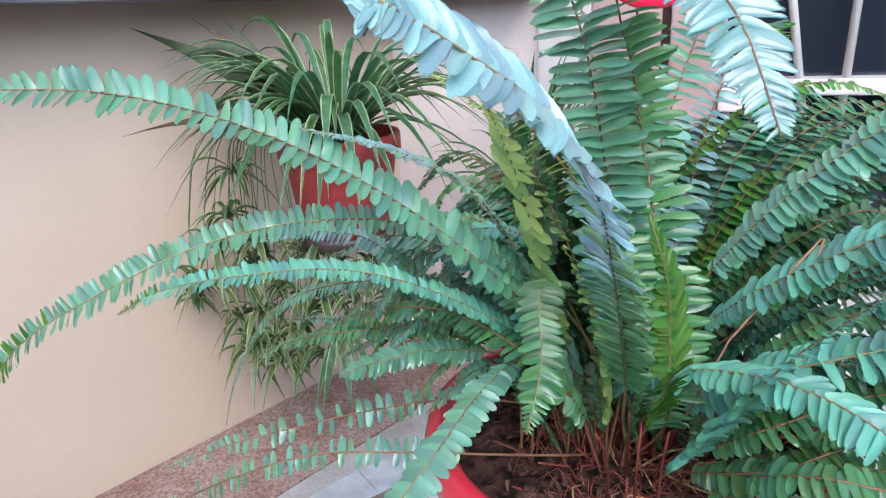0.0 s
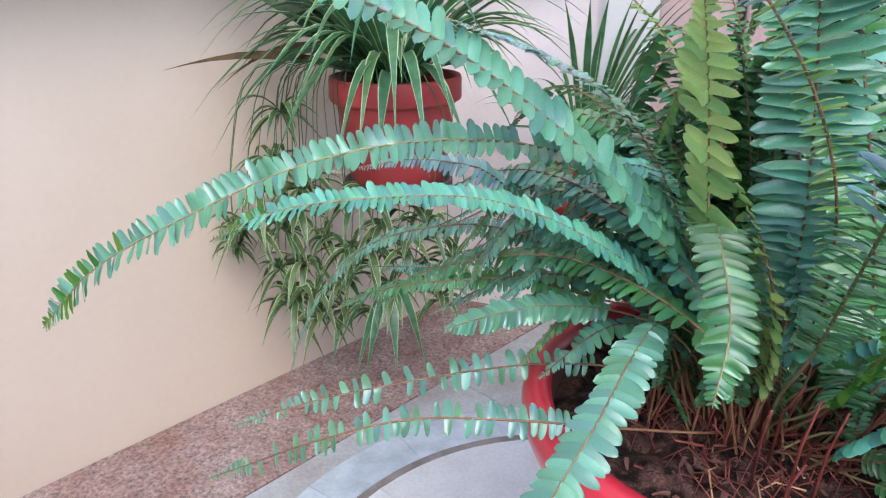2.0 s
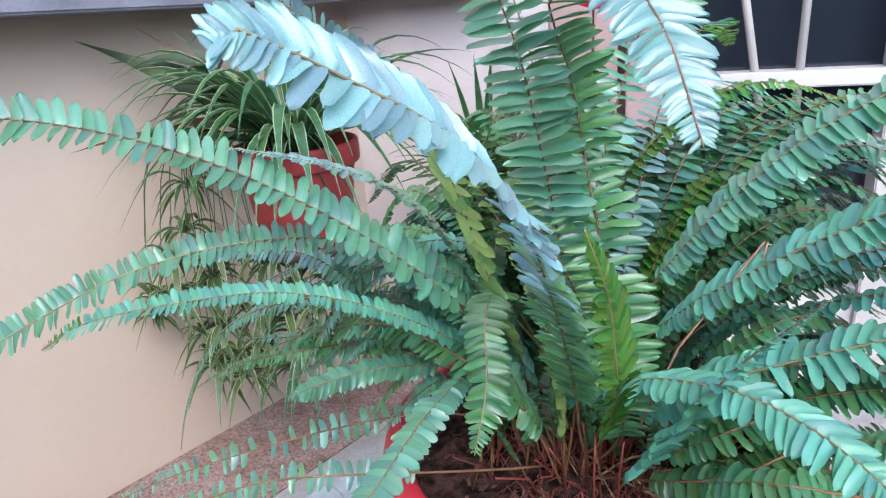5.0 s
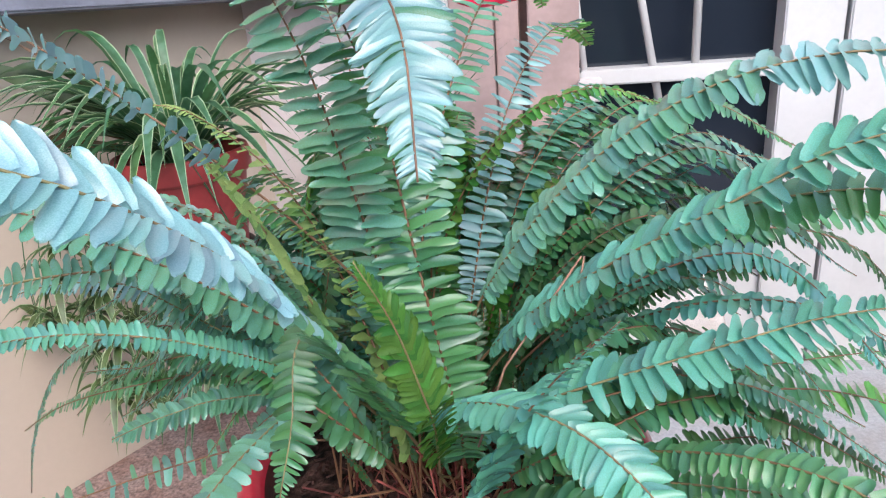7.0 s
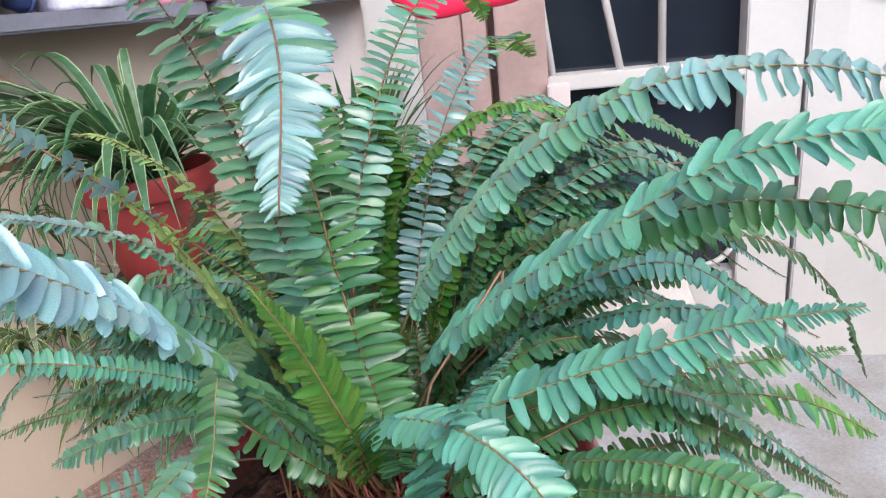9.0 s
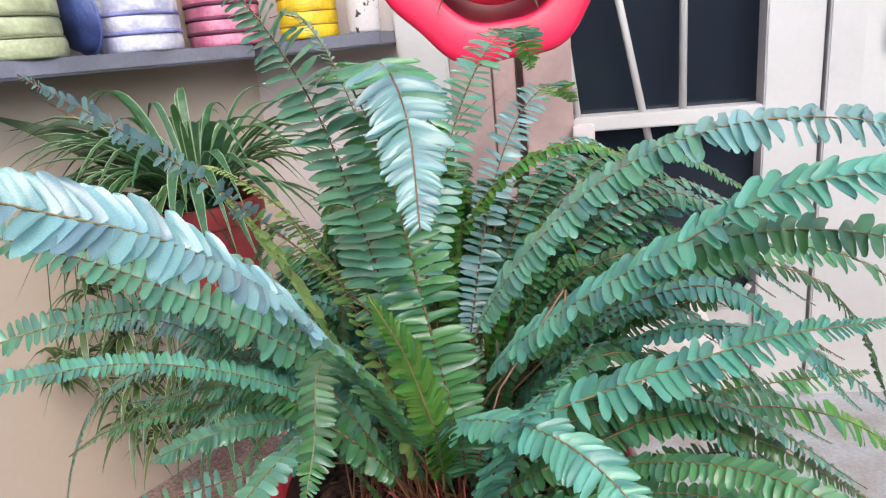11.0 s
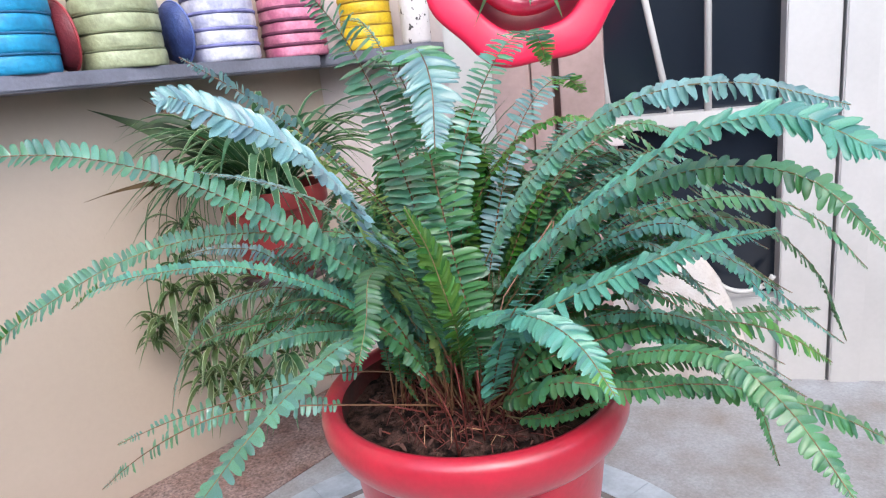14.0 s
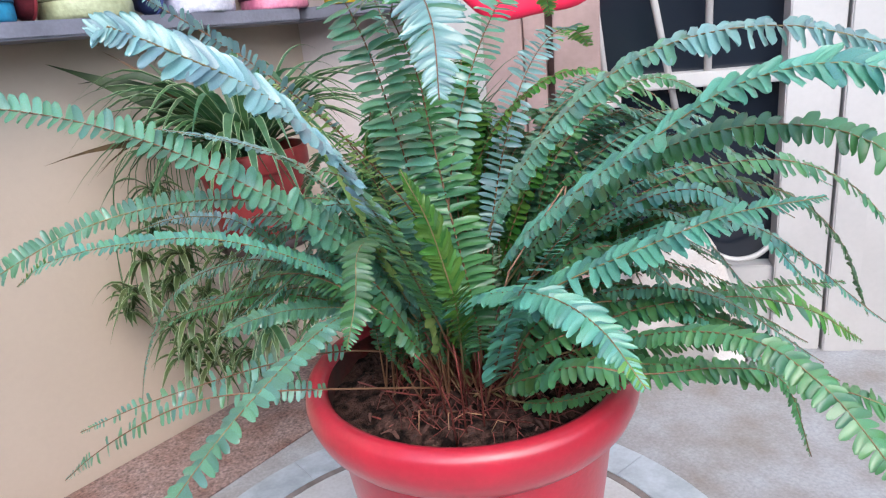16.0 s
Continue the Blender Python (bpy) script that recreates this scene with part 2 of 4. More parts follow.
# ---------- setting ----------
# the left wall runs along LEFT from CORNER_A, the back wall along BACK from the inner corner
A_WALL, A_BACK = radians(57.5), radians(-8)
FOOT = Vector((-1.254, 0.685, 0))
LEFT, LEFT_IN = Vector((math.cos(A_WALL), math.sin(A_WALL), 0)), Vector((math.sin(A_WALL), -math.cos(A_WALL), 0))
CORNER = FOOT + LEFT * 1.151
BACK, BACK_IN = Vector((math.cos(A_BACK), math.sin(A_BACK), 0)), Vector((math.sin(A_BACK), -math.cos(A_BACK), 0))


def on_left(s, off, z):
    return FOOT + LEFT * s + LEFT_IN * off + Vector((0, 0, z))


def on_back(u, off, z):
    return CORNER + BACK * u + BACK_IN * off + Vector((0, 0, z))


def left_box(s0, s1, o0, o1, z0, z1, bevel=0.004, bm=None):
    c = on_left((s0 + s1) / 2, (o0 + o1) / 2, (z0 + z1) / 2)
    return box((s1 - s0, o1 - o0, z1 - z0), Matrix.Translation(c) @ Matrix.Rotation(A_WALL, 4, "Z"), bevel, bm)


def back_box(u0, u1, o0, o1, z0, z1, bevel=0.004, bm=None, lean=0.0):
    c = on_back((u0 + u1) / 2, (o0 + o1) / 2, (z0 + z1) / 2)
    return box((u1 - u0, o1 - o0, z1 - z0), Matrix.Translation(c) @ Matrix.Rotation(A_BACK, 4, "Z") @ Matrix.Rotation(lean, 4, "Y"), bevel, bm)


def setting(name, bm, material, label, category, smooth=False):
    return tagged(part(name, bm, material, smooth=smooth), label, category, kind="structure")


g = bmesh.new()
bmesh.ops.create_grid(g, x_segments=8, y_segments=8, size=400)
bmesh.ops.translate(g, verts=g.verts, vec=(0, 0, 0.001))
ground = setting("ground", g, cement_mat, "weathered grey cement ground around the paved corner", "ground")
setting("wall_left", left_box(-4.0, 1.151, -0.22, 0, -0.05, 3.2, 0), cream_mat, "smooth cream painted plaster wall", "wall")
# back wall, butted round the glazed door's opening
wb = back_box(-0.12, 0.47, -0.22, 0, -0.05, 3.2, 0)
setting("wall_back", wb, mauve_mat, "mauve grey plaster wall below the stone shelf", "wall")
setting("pillar", back_box(0.47, 0.62, -0.22, 0.03, -0.05, 3.2, 0.006), white_mat, "whitewashed pillar beside the door", "pillar")
setting("wall_right", back_box(1.735, 3.45, -0.22, 0, -0.05, 3.2, 0), white_mat, "pale pinkish white plaster wall beside the door", "wall")
setting("lintel", back_box(0.62, 1.735, -0.22, 0, 2.15, 3.2, 0), white_mat, "white plaster above the door", "wall")

# two walls added out of view to hold back low skylight
setting("unseen_wall_side", box((0.2, 4.4, 1.55), Matrix.Translation((2.87, -0.85, 0.75)), 0), cement_mat, "plain grey cement wall added out of view at the side to limit skylight", "wall")
setting("unseen_wall_front", box((6.6, 0.2, 1.95), Matrix.Translation((-0.35, -3.05, 0.95)), 0), cement_mat, "plain grey cement wall added out of view in front to block low light", "wall")

# stone shelf round the corner
shelf = thing("wall_shelf", on_left(0, 0, 1.165), "grey slate shelf running round the wall corner", "shelf")
part("slab", left_box(-2.5, 1.00, 0, 0.20, 1.165, 1.203, 0.005), slate_mat, shelf, smooth=False)
part("slab", back_box(-0.02, 0.47, 0, 0.17, 1.165, 1.203, 0.005), slate_mat, shelf, smooth=False)

# glazed door: leaf, frame, sill rail, panes and bars
door = thing("door_1", on_back(1.1, 0, 0), "white framed glazed door with dark panes and bars", "door", kind="structure")
part("jamb", back_box(0.62, 0.74, -0.10, 0.015, 0, 2.15), blush_mat, door, "pink weathered jamb", smooth=False)
part("jamb", back_box(0.744, 0.81, -0.12, -0.01, 0, 2.15), blush_mat, door, smooth=False)
part("jamb", back_box(0.835, 0.975, -0.10, 0.0, 0, 2.15), blush_mat, door, smooth=False)
part("rebate", back_box(0.81, 0.835, -0.13, -0.06, 0, 2.15), seam_mat, door, "dark gap between the jamb boards", smooth=False)
part("pane", back_box(0.975, 1.495, -0.10, -0.085, 0.905, 2.10, 0), glass_mat, door, "dark glass pane", smooth=False)
part("pane", back_box(0.975, 1.495, -0.10, -0.085, 0.285, 0.862, 0), glass_mat, door, "dark glass pane", smooth=False)
part("sill_rail", back_box(0.975, 1.495, -0.12, 0.0, 0.862, 0.905), white_mat, door, smooth=False)
part("kick_panel", back_box(0.975, 1.495, -0.12, -0.02, 0.0, 0.285), white_mat, door, smooth=False)
part("stile", back_box(1.495, 1.640, -0.12, 0.0, 0, 2.15), white_mat, door, smooth=False)
part("stile", back_box(1.647, 1.735, -0.12, 0.012, 0, 2.15), white_mat, door, smooth=False)
part("bar", tube([on_back(1.285, -0.03, 0.80), on_back(1.285, -0.03, 2.12)], 0.011, 0.011, 8), white_mat, door, "white painted bar")
part("bar", tube([on_back(1.195, -0.03, 0.80), on_back(1.105, -0.03, 1.25), on_back(0.98, -0.03, 2.0)], 0.011, 0.011, 8), white_mat, door, "slanting white painted bar")
part("bar", tube([on_back(1.0, -0.02, 0.80), on_back(0.955, -0.02, 1.2), on_back(0.87, -0.02, 2.0)], 0.010, 0.010, 8), white_mat, door, "slanting white painted bar")
part("stop_block", back_box(0.972, 1.034, -0.08, 0.03, 0.822, 0.886), mauve_mat, door, "small mauve block on the jamb", smooth=False)
part("latch", back_box(1.79, 1.83, 0.0, 0.02, 1.03, 1.11), iron_mat, door, "small dark iron latch", smooth=False)

# ---------- floor pieces ----------
setting("granite_border", left_box(-2.6, 1.40, 0.0, 0.36, -0.012, 0.004, 0.003), granite_mat, "rough pinkish granite border along the wall", "floor")
floor = thing("floor", (0, 0, 0), "pale marble slabs with grey and rose bands", "floor", kind="structure")
# ---------- fern pot ----------
POT = Vector((-0.013, 0.225, 0.0))
SEAT = Matrix.Translation((POT.x, POT.y, 0.663)) @ Matrix.Diagonal((1.22, 1.22, 1.15, 1)) @ Matrix.Translation((0, 0, -0.74))
pot = thing("flower_pot", (POT.x, POT.y, 0.226), "big glossy red plastic pot with rolled rim on a plinth", "flower pot")
Z0 = 0.36
body = [(0.0, Z0), (0.118, Z0), (0.124, Z0 + 0.008), (0.140, 0.50), (0.152, 0.60), (0.159, 0.665), (0.160, 0.676), (0.155, 0.680)]
part("body", lathe(body, SEAT, 72), red_mat, pot)
lip = [(0.153, 0.676), (0.163, 0.674), (0.172, 0.679), (0.181, 0.690), (0.187, 0.706), (0.1885, 0.720), (0.186, 0.732), (0.180, 0.739), (0.173, 0.740), (0.167, 0.737), (0.163, 0.729)]
part("rim", lathe(lip, SEAT, 96), red_mat, pot, "rolled glossy red rim")
# the inner wall is a darker, mottled red than the rim
part("inner_wall", lathe([(0.163, 0.729), (0.161, 0.715), (0.157, 0.66), (0.152, 0.60)], SEAT, 72), inner_wall_mat, pot, "dark red inner wall")
plinth = thing("plinth", POT, "low round cement plinth under the red pot", "plinth")
part("block", lathe([(0, 0.004), (0.165, 0.004), (0.165, 0.02), (0.150, 0.03), (0.144, 0.205), (0.150, 0.215), (0.150, 0.226), (0, 0.226)], Matrix.Translation(POT), 40), cement_mat, plinth)
sb = bmesh.new()
rings = []
for k in range(21):
    r = 0.160 * k / 20
    ring = []
    for i in range(80):
        a = 2 * math.pi * i / 80
        q = Vector((r * math.cos(a), r * math.sin(a), 0))
        h = 0.706 + 0.018 * (1 - (r / 0.16) ** 2) + 0.012 * noise.noise(q * 28) + 0.008 * noise.noise(q * 75)
        ring.append(sb.verts.new(SEAT @ Vector((q.x, q.y, h))))
    rings.append(ring)
for a, b in zip(rings, rings[1:]):
    for i in range(80):
        j = (i + 1) % 80
        sb.faces.new((a[i], b[i], b[j], a[j]))
soil = tagged(part("soil", sb, soil_mat), "dark crumbly soil filling the red pot", "soil", kind="stuff")

# ---------- fern ----------
CROWN = Vector((POT.x, 0.21, 0.63))
fern = thing("fern", CROWN, "lush sword fern with long arching blue-green fronds", "fern")


def leaflet_mesh(seed):
    """One leaflet of length 1 along x, its blade in the xy plane: oblong, blunt, eared at the base, gently domed, with a wavy margin."""
    r = random.Random(seed)
    bm = bmesh.new()
    shape = [(0.0, 0.15, 0.19), (0.05, 0.165, 0.225), (0.17, 0.168, 0.20), (0.36, 0.166, 0.178), (0.56, 0.164, 0.166), (0.74, 0.155, 0.15), (0.88, 0.122, 0.112), (0.96, 0.072, 0.062), (1.0, 0.015, 0.015)]
    rows = []
    bow, curl, wring = r.uniform(-0.02, 0.12), r.uniform(0.0, 0.22), r.uniform(-0.28, 0.28)
    dome, sway = r.uniform(-0.06, 0.05), r.uniform(-0.04, 0.04)
    for x, lo, hi in shape:
        y, z = bow * x * x, -curl * x * x
        wave, edge = sway * math.sin(5 * x + seed) + r.uniform(-0.018, 0.018), dome * min(1, x * 6)
        lo, hi, c, q = lo * r.uniform(0.9, 1.06), hi * r.uniform(0.9, 1.06), math.cos(wring * x), math.sin(wring * x)
        across = ((-lo, wave - edge), (-0.55 * lo, 0.5 * wave - 0.15 * edge), (0, -0.012), (0.55 * hi, -0.5 * wave - 0.15 * edge), (hi, -wave - edge))
        rows.append([bm.verts.new((x, y + k * c - e * q, z + k * q + e * c)) for k, e in across])
    for a, b in zip(rows, rows[1:]):
        for k in range(4):
            bm.faces.new((a[k], b[k], b[k + 1], a[k + 1]))
    return bm


def as_arrays(bm):
    bm.verts.index_update()
    out = [v.co.copy() for v in bm.verts], [[v.index for v in f.verts] for f in bm.faces]
    bm.free()
    return out


LEAFLETS = [as_arrays(leaflet_mesh(k)) for k in range(12)]
leaf_rnd = random.Random(11)
SKYWARD = Vector((0.05, -0.35, 0.93))
SHARED = {}


def shared_leaflet(k, tone):
    if (k, tone) not in SHARED:
        me = bpy.data.meshes.new("leaflet")
        me.from_pydata([tuple(v) for v in LEAFLETS[k][0]], [], LEAFLETS[k][1])
        me.materials.append(TONES[tone])
        me.polygons.foreach_set("use_smooth", [True] * len(me.polygons))
        SHARED[k, tone] = me
    return SHARED[k, tone]


def frond(plant, *points, louvre=0.4, w=0.022, broad=1.35, tone="mid", twist=0.0, bare=0.2, gap=1.0, single=False, tip=None, root=None, out=None, taper=3.0, skip=0.03, turn=0.0, slim=0.22, lift=0.0, lean=0.0, ruddy=False, face=SKYWARD, label=""):
    """A frond: a stalk from the crown through the points, with leaflets of length w in two ranks.
    bare: the leafless share of the stalk; slim: how far the leaflets shorten to the tip; lift: by how many degrees they rise; lean: by how many they point ahead; face, louvre: the way they turn to the light and how far; single: each leaflet an object; tip: the tone of the outer leaflets and where they begin."""
    first = Vector(points[0])
    if root is None:
        flat = Vector((first.x - CROWN.x, first.y - CROWN.y, 0))
        flat = flat.normalized() * min(0.06, flat.length * 0.5) if flat.length else flat
        root = (CROWN.x + flat.x + leaf_rnd.uniform(-0.025, 0.025), CROWN.y + flat.y + leaf_rnd.uniform(-0.025, 0.025), 0.635)
    curve, length = spline([root, *points], 90)
    stalk = part("frond", tube(curve[::3] + curve[-1:], 0.0016, 0.0005, 5), tan_stalk_mat if single and not ruddy else stalk_mat, plant, label)
    spots, g = [], 0.01
    while g < 0.995 and len(spots) < 170:
        size = w * min(1.0, 0.55 + 3.0 * g) * min(1.0, (1.02 - g) * taper + 0.12) * (1 - slim * g)
        spots.append((g, size))
        g += max(0.0025, 0.42 * size * gap) / (length * (1 - bare))
    out_way = Vector((curve[-1].x - root[0], curve[-1].y - root[1], 0))
    out_way = Vector(out) if out else out_way
    out_way = out_way.normalized() if out_way.length > 1e-4 else Vector((0, -1, 0))
    across = out_way.cross(Vector((0, 0, 1)))
    verts, faces, slots = [], [], []
    home = base_of(plant)
    for g, size in spots:
        f = bare + (1 - bare) * g
        pos = f * 89
        k = min(int(pos), 88)
        p = curve[k].lerp(curve[k + 1], pos - k)
        t = (curve[min(k + 4, 89)] - curve[max(k - 4, 0)]).normalized()
        side = (across - t * across.dot(t)).normalized()
        up = side.cross(t).normalized()
        spin = Matrix.Rotation(radians(twist + turn * max(0.0, g - 0.25) / 0.75 + leaf_rnd.uniform(-4, 4)), 3, t)
        side, up = spin @ side, spin @ up
        for hand in (1, -1):
            if leaf_rnd.random() < skip:
                continue
            droop = radians(leaf_rnd.uniform(1, 12) - lift)
            ahead = radians(leaf_rnd.uniform(0, 14) + lean + 24 * g ** 3)
            x = (side * hand * math.cos(droop) - up * math.sin(droop)).normalized()
            x = (x * math.cos(ahead) + t * math.sin(ahead)).normalized()
            z = up * (0.5 if up.dot(face) > 0 else -0.5) + Vector(face) * louvre + t * 0.28
            z = (z - x * z.dot(x)).normalized()
            y = z.cross(x)
            roll = Matrix.Rotation(radians(leaf_rnd.gauss(0, 8)), 3, x)
            y, z = roll @ y, roll @ z
            s = size * leaf_rnd.uniform(0.84, 1.08)
            m = Matrix(((x.x, y.x, z.x, p.x), (x.y, y.y, z.y, p.y), (x.z, y.z, z.z, p.z), (0, 0, 0, 1))) @ Matrix.Diagonal((s, hand * s * broad * leaf_rnd.uniform(0.92, 1.08), s, 1))
            kind_of = leaf_rnd.randrange(12)
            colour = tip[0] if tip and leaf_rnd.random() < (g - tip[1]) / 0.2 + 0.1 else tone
            if single:
                ob = new("leaflet", shared_leaflet(kind_of, colour))
                ob.parent = stalk
                ob.matrix_basis = Matrix.Translation(-home) @ m
            else:
                at = len(verts)
                verts += [tuple((m @ v) - home) for v in LEAFLETS[kind_of][0]]
                faces += [[q + at for q in fc] for fc in LEAFLETS[kind_of][1]]
                slots += [1 if colour != tone else 0] * len(LEAFLETS[kind_of][1])
    if verts:
        me = bpy.data.meshes.new("foliage")
        me.from_pydata(verts, [], faces)
        me.materials.append(TONES[tone]), me.materials.append(TONES[tip[0] if tip else tone])
        me.polygons.foreach_set("material_index", slots)
        me.polygons.foreach_set("use_smooth", [True] * len(me.polygons))
        ob = new("foliage", me)
        ob.parent = stalk
        tagged(ob, kind="stuff")
    return stalk


frond(fern, (-0.052, 0.175, 0.732), (-0.103, 0.139, 0.822), (-0.163, 0.101, 0.904), (-0.233, 0.060, 0.975), (-0.309, 0.016, 1.032), (-0.392, -0.034, 1.069), (-0.479, -0.090, 1.080),
      w=0.034, tone='soft', twist=-34, single=True, taper=7, turn=-4, bare=0.18, louvre=0.35, gap=0.85, broad=1.1, slim=0.4, lift=20, ruddy=True)  # long left
# pale outer leaflets: sky sheen put into their colour
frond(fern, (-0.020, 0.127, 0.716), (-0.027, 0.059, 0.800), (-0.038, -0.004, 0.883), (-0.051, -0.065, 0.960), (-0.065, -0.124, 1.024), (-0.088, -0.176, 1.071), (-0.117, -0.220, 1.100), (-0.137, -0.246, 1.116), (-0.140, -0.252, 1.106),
      w=0.025, tone='mid', tip=('sheen', 0.35), single=True, louvre=0.15, out=(-0.4, -1, 0), twist=-10, turn=-62, bare=0.3, taper=6, gap=0.58, broad=1.05, lift=10, slim=0.0, lean=10)  # near arch
frond(fern, (-0.006, 0.167, 0.717), (-0.007, 0.120, 0.798), (-0.022, 0.074, 0.878), (-0.051, 0.032, 0.955), (-0.097, -0.002, 1.028), (-0.161, -0.022, 1.095), (-0.242, -0.025, 1.154),
      w=0.015, tone='yellow', tip=('pale', 0.5), twist=40, taper=6, skip=0.2, bare=0.3)  # thin left
frond(fern, (-0.018, 0.161, 0.727), (-0.026, 0.126, 0.819), (-0.037, 0.103, 0.912), (-0.052, 0.089, 1.004), (-0.071, 0.082, 1.093), (-0.105, 0.079, 1.173), (-0.156, 0.080, 1.243),
      w=0.039, tone='soft', bare=0.25, louvre=1.0, out=(-0.4, -1, 0), single=True, broad=0.92, gap=0.56, slim=0.1, ruddy=True)  # tall left
frond(fern, (-0.023, 0.120, 0.820), (-0.050, 0.180, 1.021), (-0.075, 0.200, 1.124), (-0.105, 0.200, 1.184), (-0.129, 0.180, 1.185),
      w=0.026, tone='soft', gap=0.78, broad=0.8)  # tall back
# the hanging tip's pale tone stands in for reflected sky
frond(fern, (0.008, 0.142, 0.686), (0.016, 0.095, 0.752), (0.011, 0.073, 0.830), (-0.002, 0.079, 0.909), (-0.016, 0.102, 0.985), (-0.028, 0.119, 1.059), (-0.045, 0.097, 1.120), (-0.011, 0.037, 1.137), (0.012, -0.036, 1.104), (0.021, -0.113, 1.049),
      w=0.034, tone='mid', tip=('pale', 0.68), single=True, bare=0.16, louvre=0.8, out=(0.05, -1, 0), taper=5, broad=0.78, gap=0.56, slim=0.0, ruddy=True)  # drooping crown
frond(fern, (-0.023, 0.169, 0.754), (-0.016, 0.160, 0.876), (0.005, 0.182, 0.990), (0.039, 0.232, 1.084), (0.079, 0.307, 1.144), (0.117, 0.399, 1.151), (0.134, 0.498, 1.101),
      w=0.028, tone='soft', tip=('lime', 0.72), louvre=0.3, taper=6, bare=0.35, out=(0.2, -1, 0), broad=1.1, gap=0.85, ruddy=True)  # crown back
frond(fern, (0.010, 0.216, 0.739), (0.030, 0.238, 0.839), (0.051, 0.274, 0.931), (0.078, 0.321, 1.009), (0.115, 0.378, 1.064), (0.157, 0.443, 1.082), (0.195, 0.511, 1.050),
      w=0.027, tone='pale', tip=('lime', 0.7), louvre=0.3, taper=6, bare=0.3, out=(0.3, -1, 0), broad=1.1, gap=0.85, ruddy=True)  # crown right
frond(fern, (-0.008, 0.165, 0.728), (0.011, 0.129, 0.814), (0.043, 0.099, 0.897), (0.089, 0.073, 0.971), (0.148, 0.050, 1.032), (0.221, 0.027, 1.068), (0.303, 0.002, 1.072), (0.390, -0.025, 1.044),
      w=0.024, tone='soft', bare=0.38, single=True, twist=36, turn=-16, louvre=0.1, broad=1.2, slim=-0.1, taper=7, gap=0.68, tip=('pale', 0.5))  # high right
frond(fern, (-0.004, 0.178, 0.721), (0.027, 0.140, 0.801), (0.072, 0.100, 0.871), (0.130, 0.059, 0.931), (0.194, 0.018, 0.984), (0.257, -0.018, 1.031), (0.325, -0.059, 1.044), (0.387, -0.103, 1.010),
      w=0.029, tone='jade', bare=0.32, single=True, twist=24, louvre=0.25, broad=1.0, gap=0.62, slim=-0.1, taper=8, lift=8, lean=10)  # broad right
frond(fern, (0.027, 0.180, 0.746), (0.079, 0.146, 0.838), (0.143, 0.107, 0.913), (0.216, 0.066, 0.966), (0.292, 0.023, 0.989), (0.364, -0.015, 0.975), (0.421, -0.045, 0.912),
      w=0.026, tone='mid', twist=34, taper=5, bare=0.3, single=True)  # dark right
frond(fern, (0.037, 0.185, 0.737), (0.104, 0.173, 0.818), (0.185, 0.170, 0.880), (0.275, 0.174, 0.916), (0.366, 0.182, 0.920), (0.449, 0.191, 0.884), (0.517, 0.196, 0.810),
      w=0.0266, tone='mid', twist=20, taper=5, bare=0.3)  # mid right
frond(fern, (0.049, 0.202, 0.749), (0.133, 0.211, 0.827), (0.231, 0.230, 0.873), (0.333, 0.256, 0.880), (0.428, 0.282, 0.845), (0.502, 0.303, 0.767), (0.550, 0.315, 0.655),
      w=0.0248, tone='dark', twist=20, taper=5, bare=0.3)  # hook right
frond(fern, (0.091, 0.100, 0.775), (0.241, 0.180, 0.758), (0.361, 0.220, 0.747), (0.483, 0.250, 0.737),
      w=0.0248, tone='mid', twist=20, taper=5)  # level right
frond(fern, (0.040, 0.170, 0.688), (0.103, 0.143, 0.730), (0.173, 0.127, 0.761), (0.247, 0.121, 0.778), (0.322, 0.122, 0.778), (0.393, 0.129, 0.754), (0.456, 0.139, 0.708),
      w=0.0266, tone='mid', tip=('lime', 0.65), twist=20, taper=5, bare=0.25)  # young right
frond(fern, (0.057, 0.162, 0.678), (0.123, 0.117, 0.722), (0.183, 0.068, 0.761), (0.238, 0.016, 0.791), (0.282, -0.043, 0.804), (0.315, -0.110, 0.787), (0.342, -0.178, 0.744),
      w=0.019, tone='mid', twist=16, single=True, bare=0.28, broad=1.3, gap=1.05, slim=0.0, taper=6)  # low right
frond(fern, (0.108, 0.020, 0.753), (0.190, 0.020, 0.743), (0.263, 0.020, 0.747), (0.323, 0.020, 0.731), (0.348, 0.000, 0.654),
      w=0.022, tone='mid', twist=14)  # low back
frond(fern, (-0.040, 0.164, 0.703), (-0.029, 0.122, 0.760), (0.003, 0.080, 0.805), (0.049, 0.036, 0.835), (0.097, -0.015, 0.848), (0.135, -0.076, 0.843), (0.160, -0.144, 0.825),
      w=0.031, tone='jade', single=True, bare=0.3, twist=6, louvre=0.3, tip=('lime', 0.9), broad=0.98, gap=0.68, lean=12, slim=0.1)  # front arch
frond(fern, (0.000, 0.159, 0.700), (0.030, 0.114, 0.757), (0.073, 0.074, 0.806), (0.128, 0.041, 0.848), (0.192, 0.016, 0.884), (0.259, -0.002, 0.915), (0.332, -0.020, 0.931),
      w=0.032, tone='jade', single=True, bare=0.3, twist=30, louvre=0.2, skip=0.05, broad=1.1, gap=0.74, lean=6)  # side right
frond(fern, (0.054, 0.020, 0.812), (0.084, 0.000, 0.872), (0.126, -0.020, 0.929),
      w=0.0234, tone='jade')  # short right
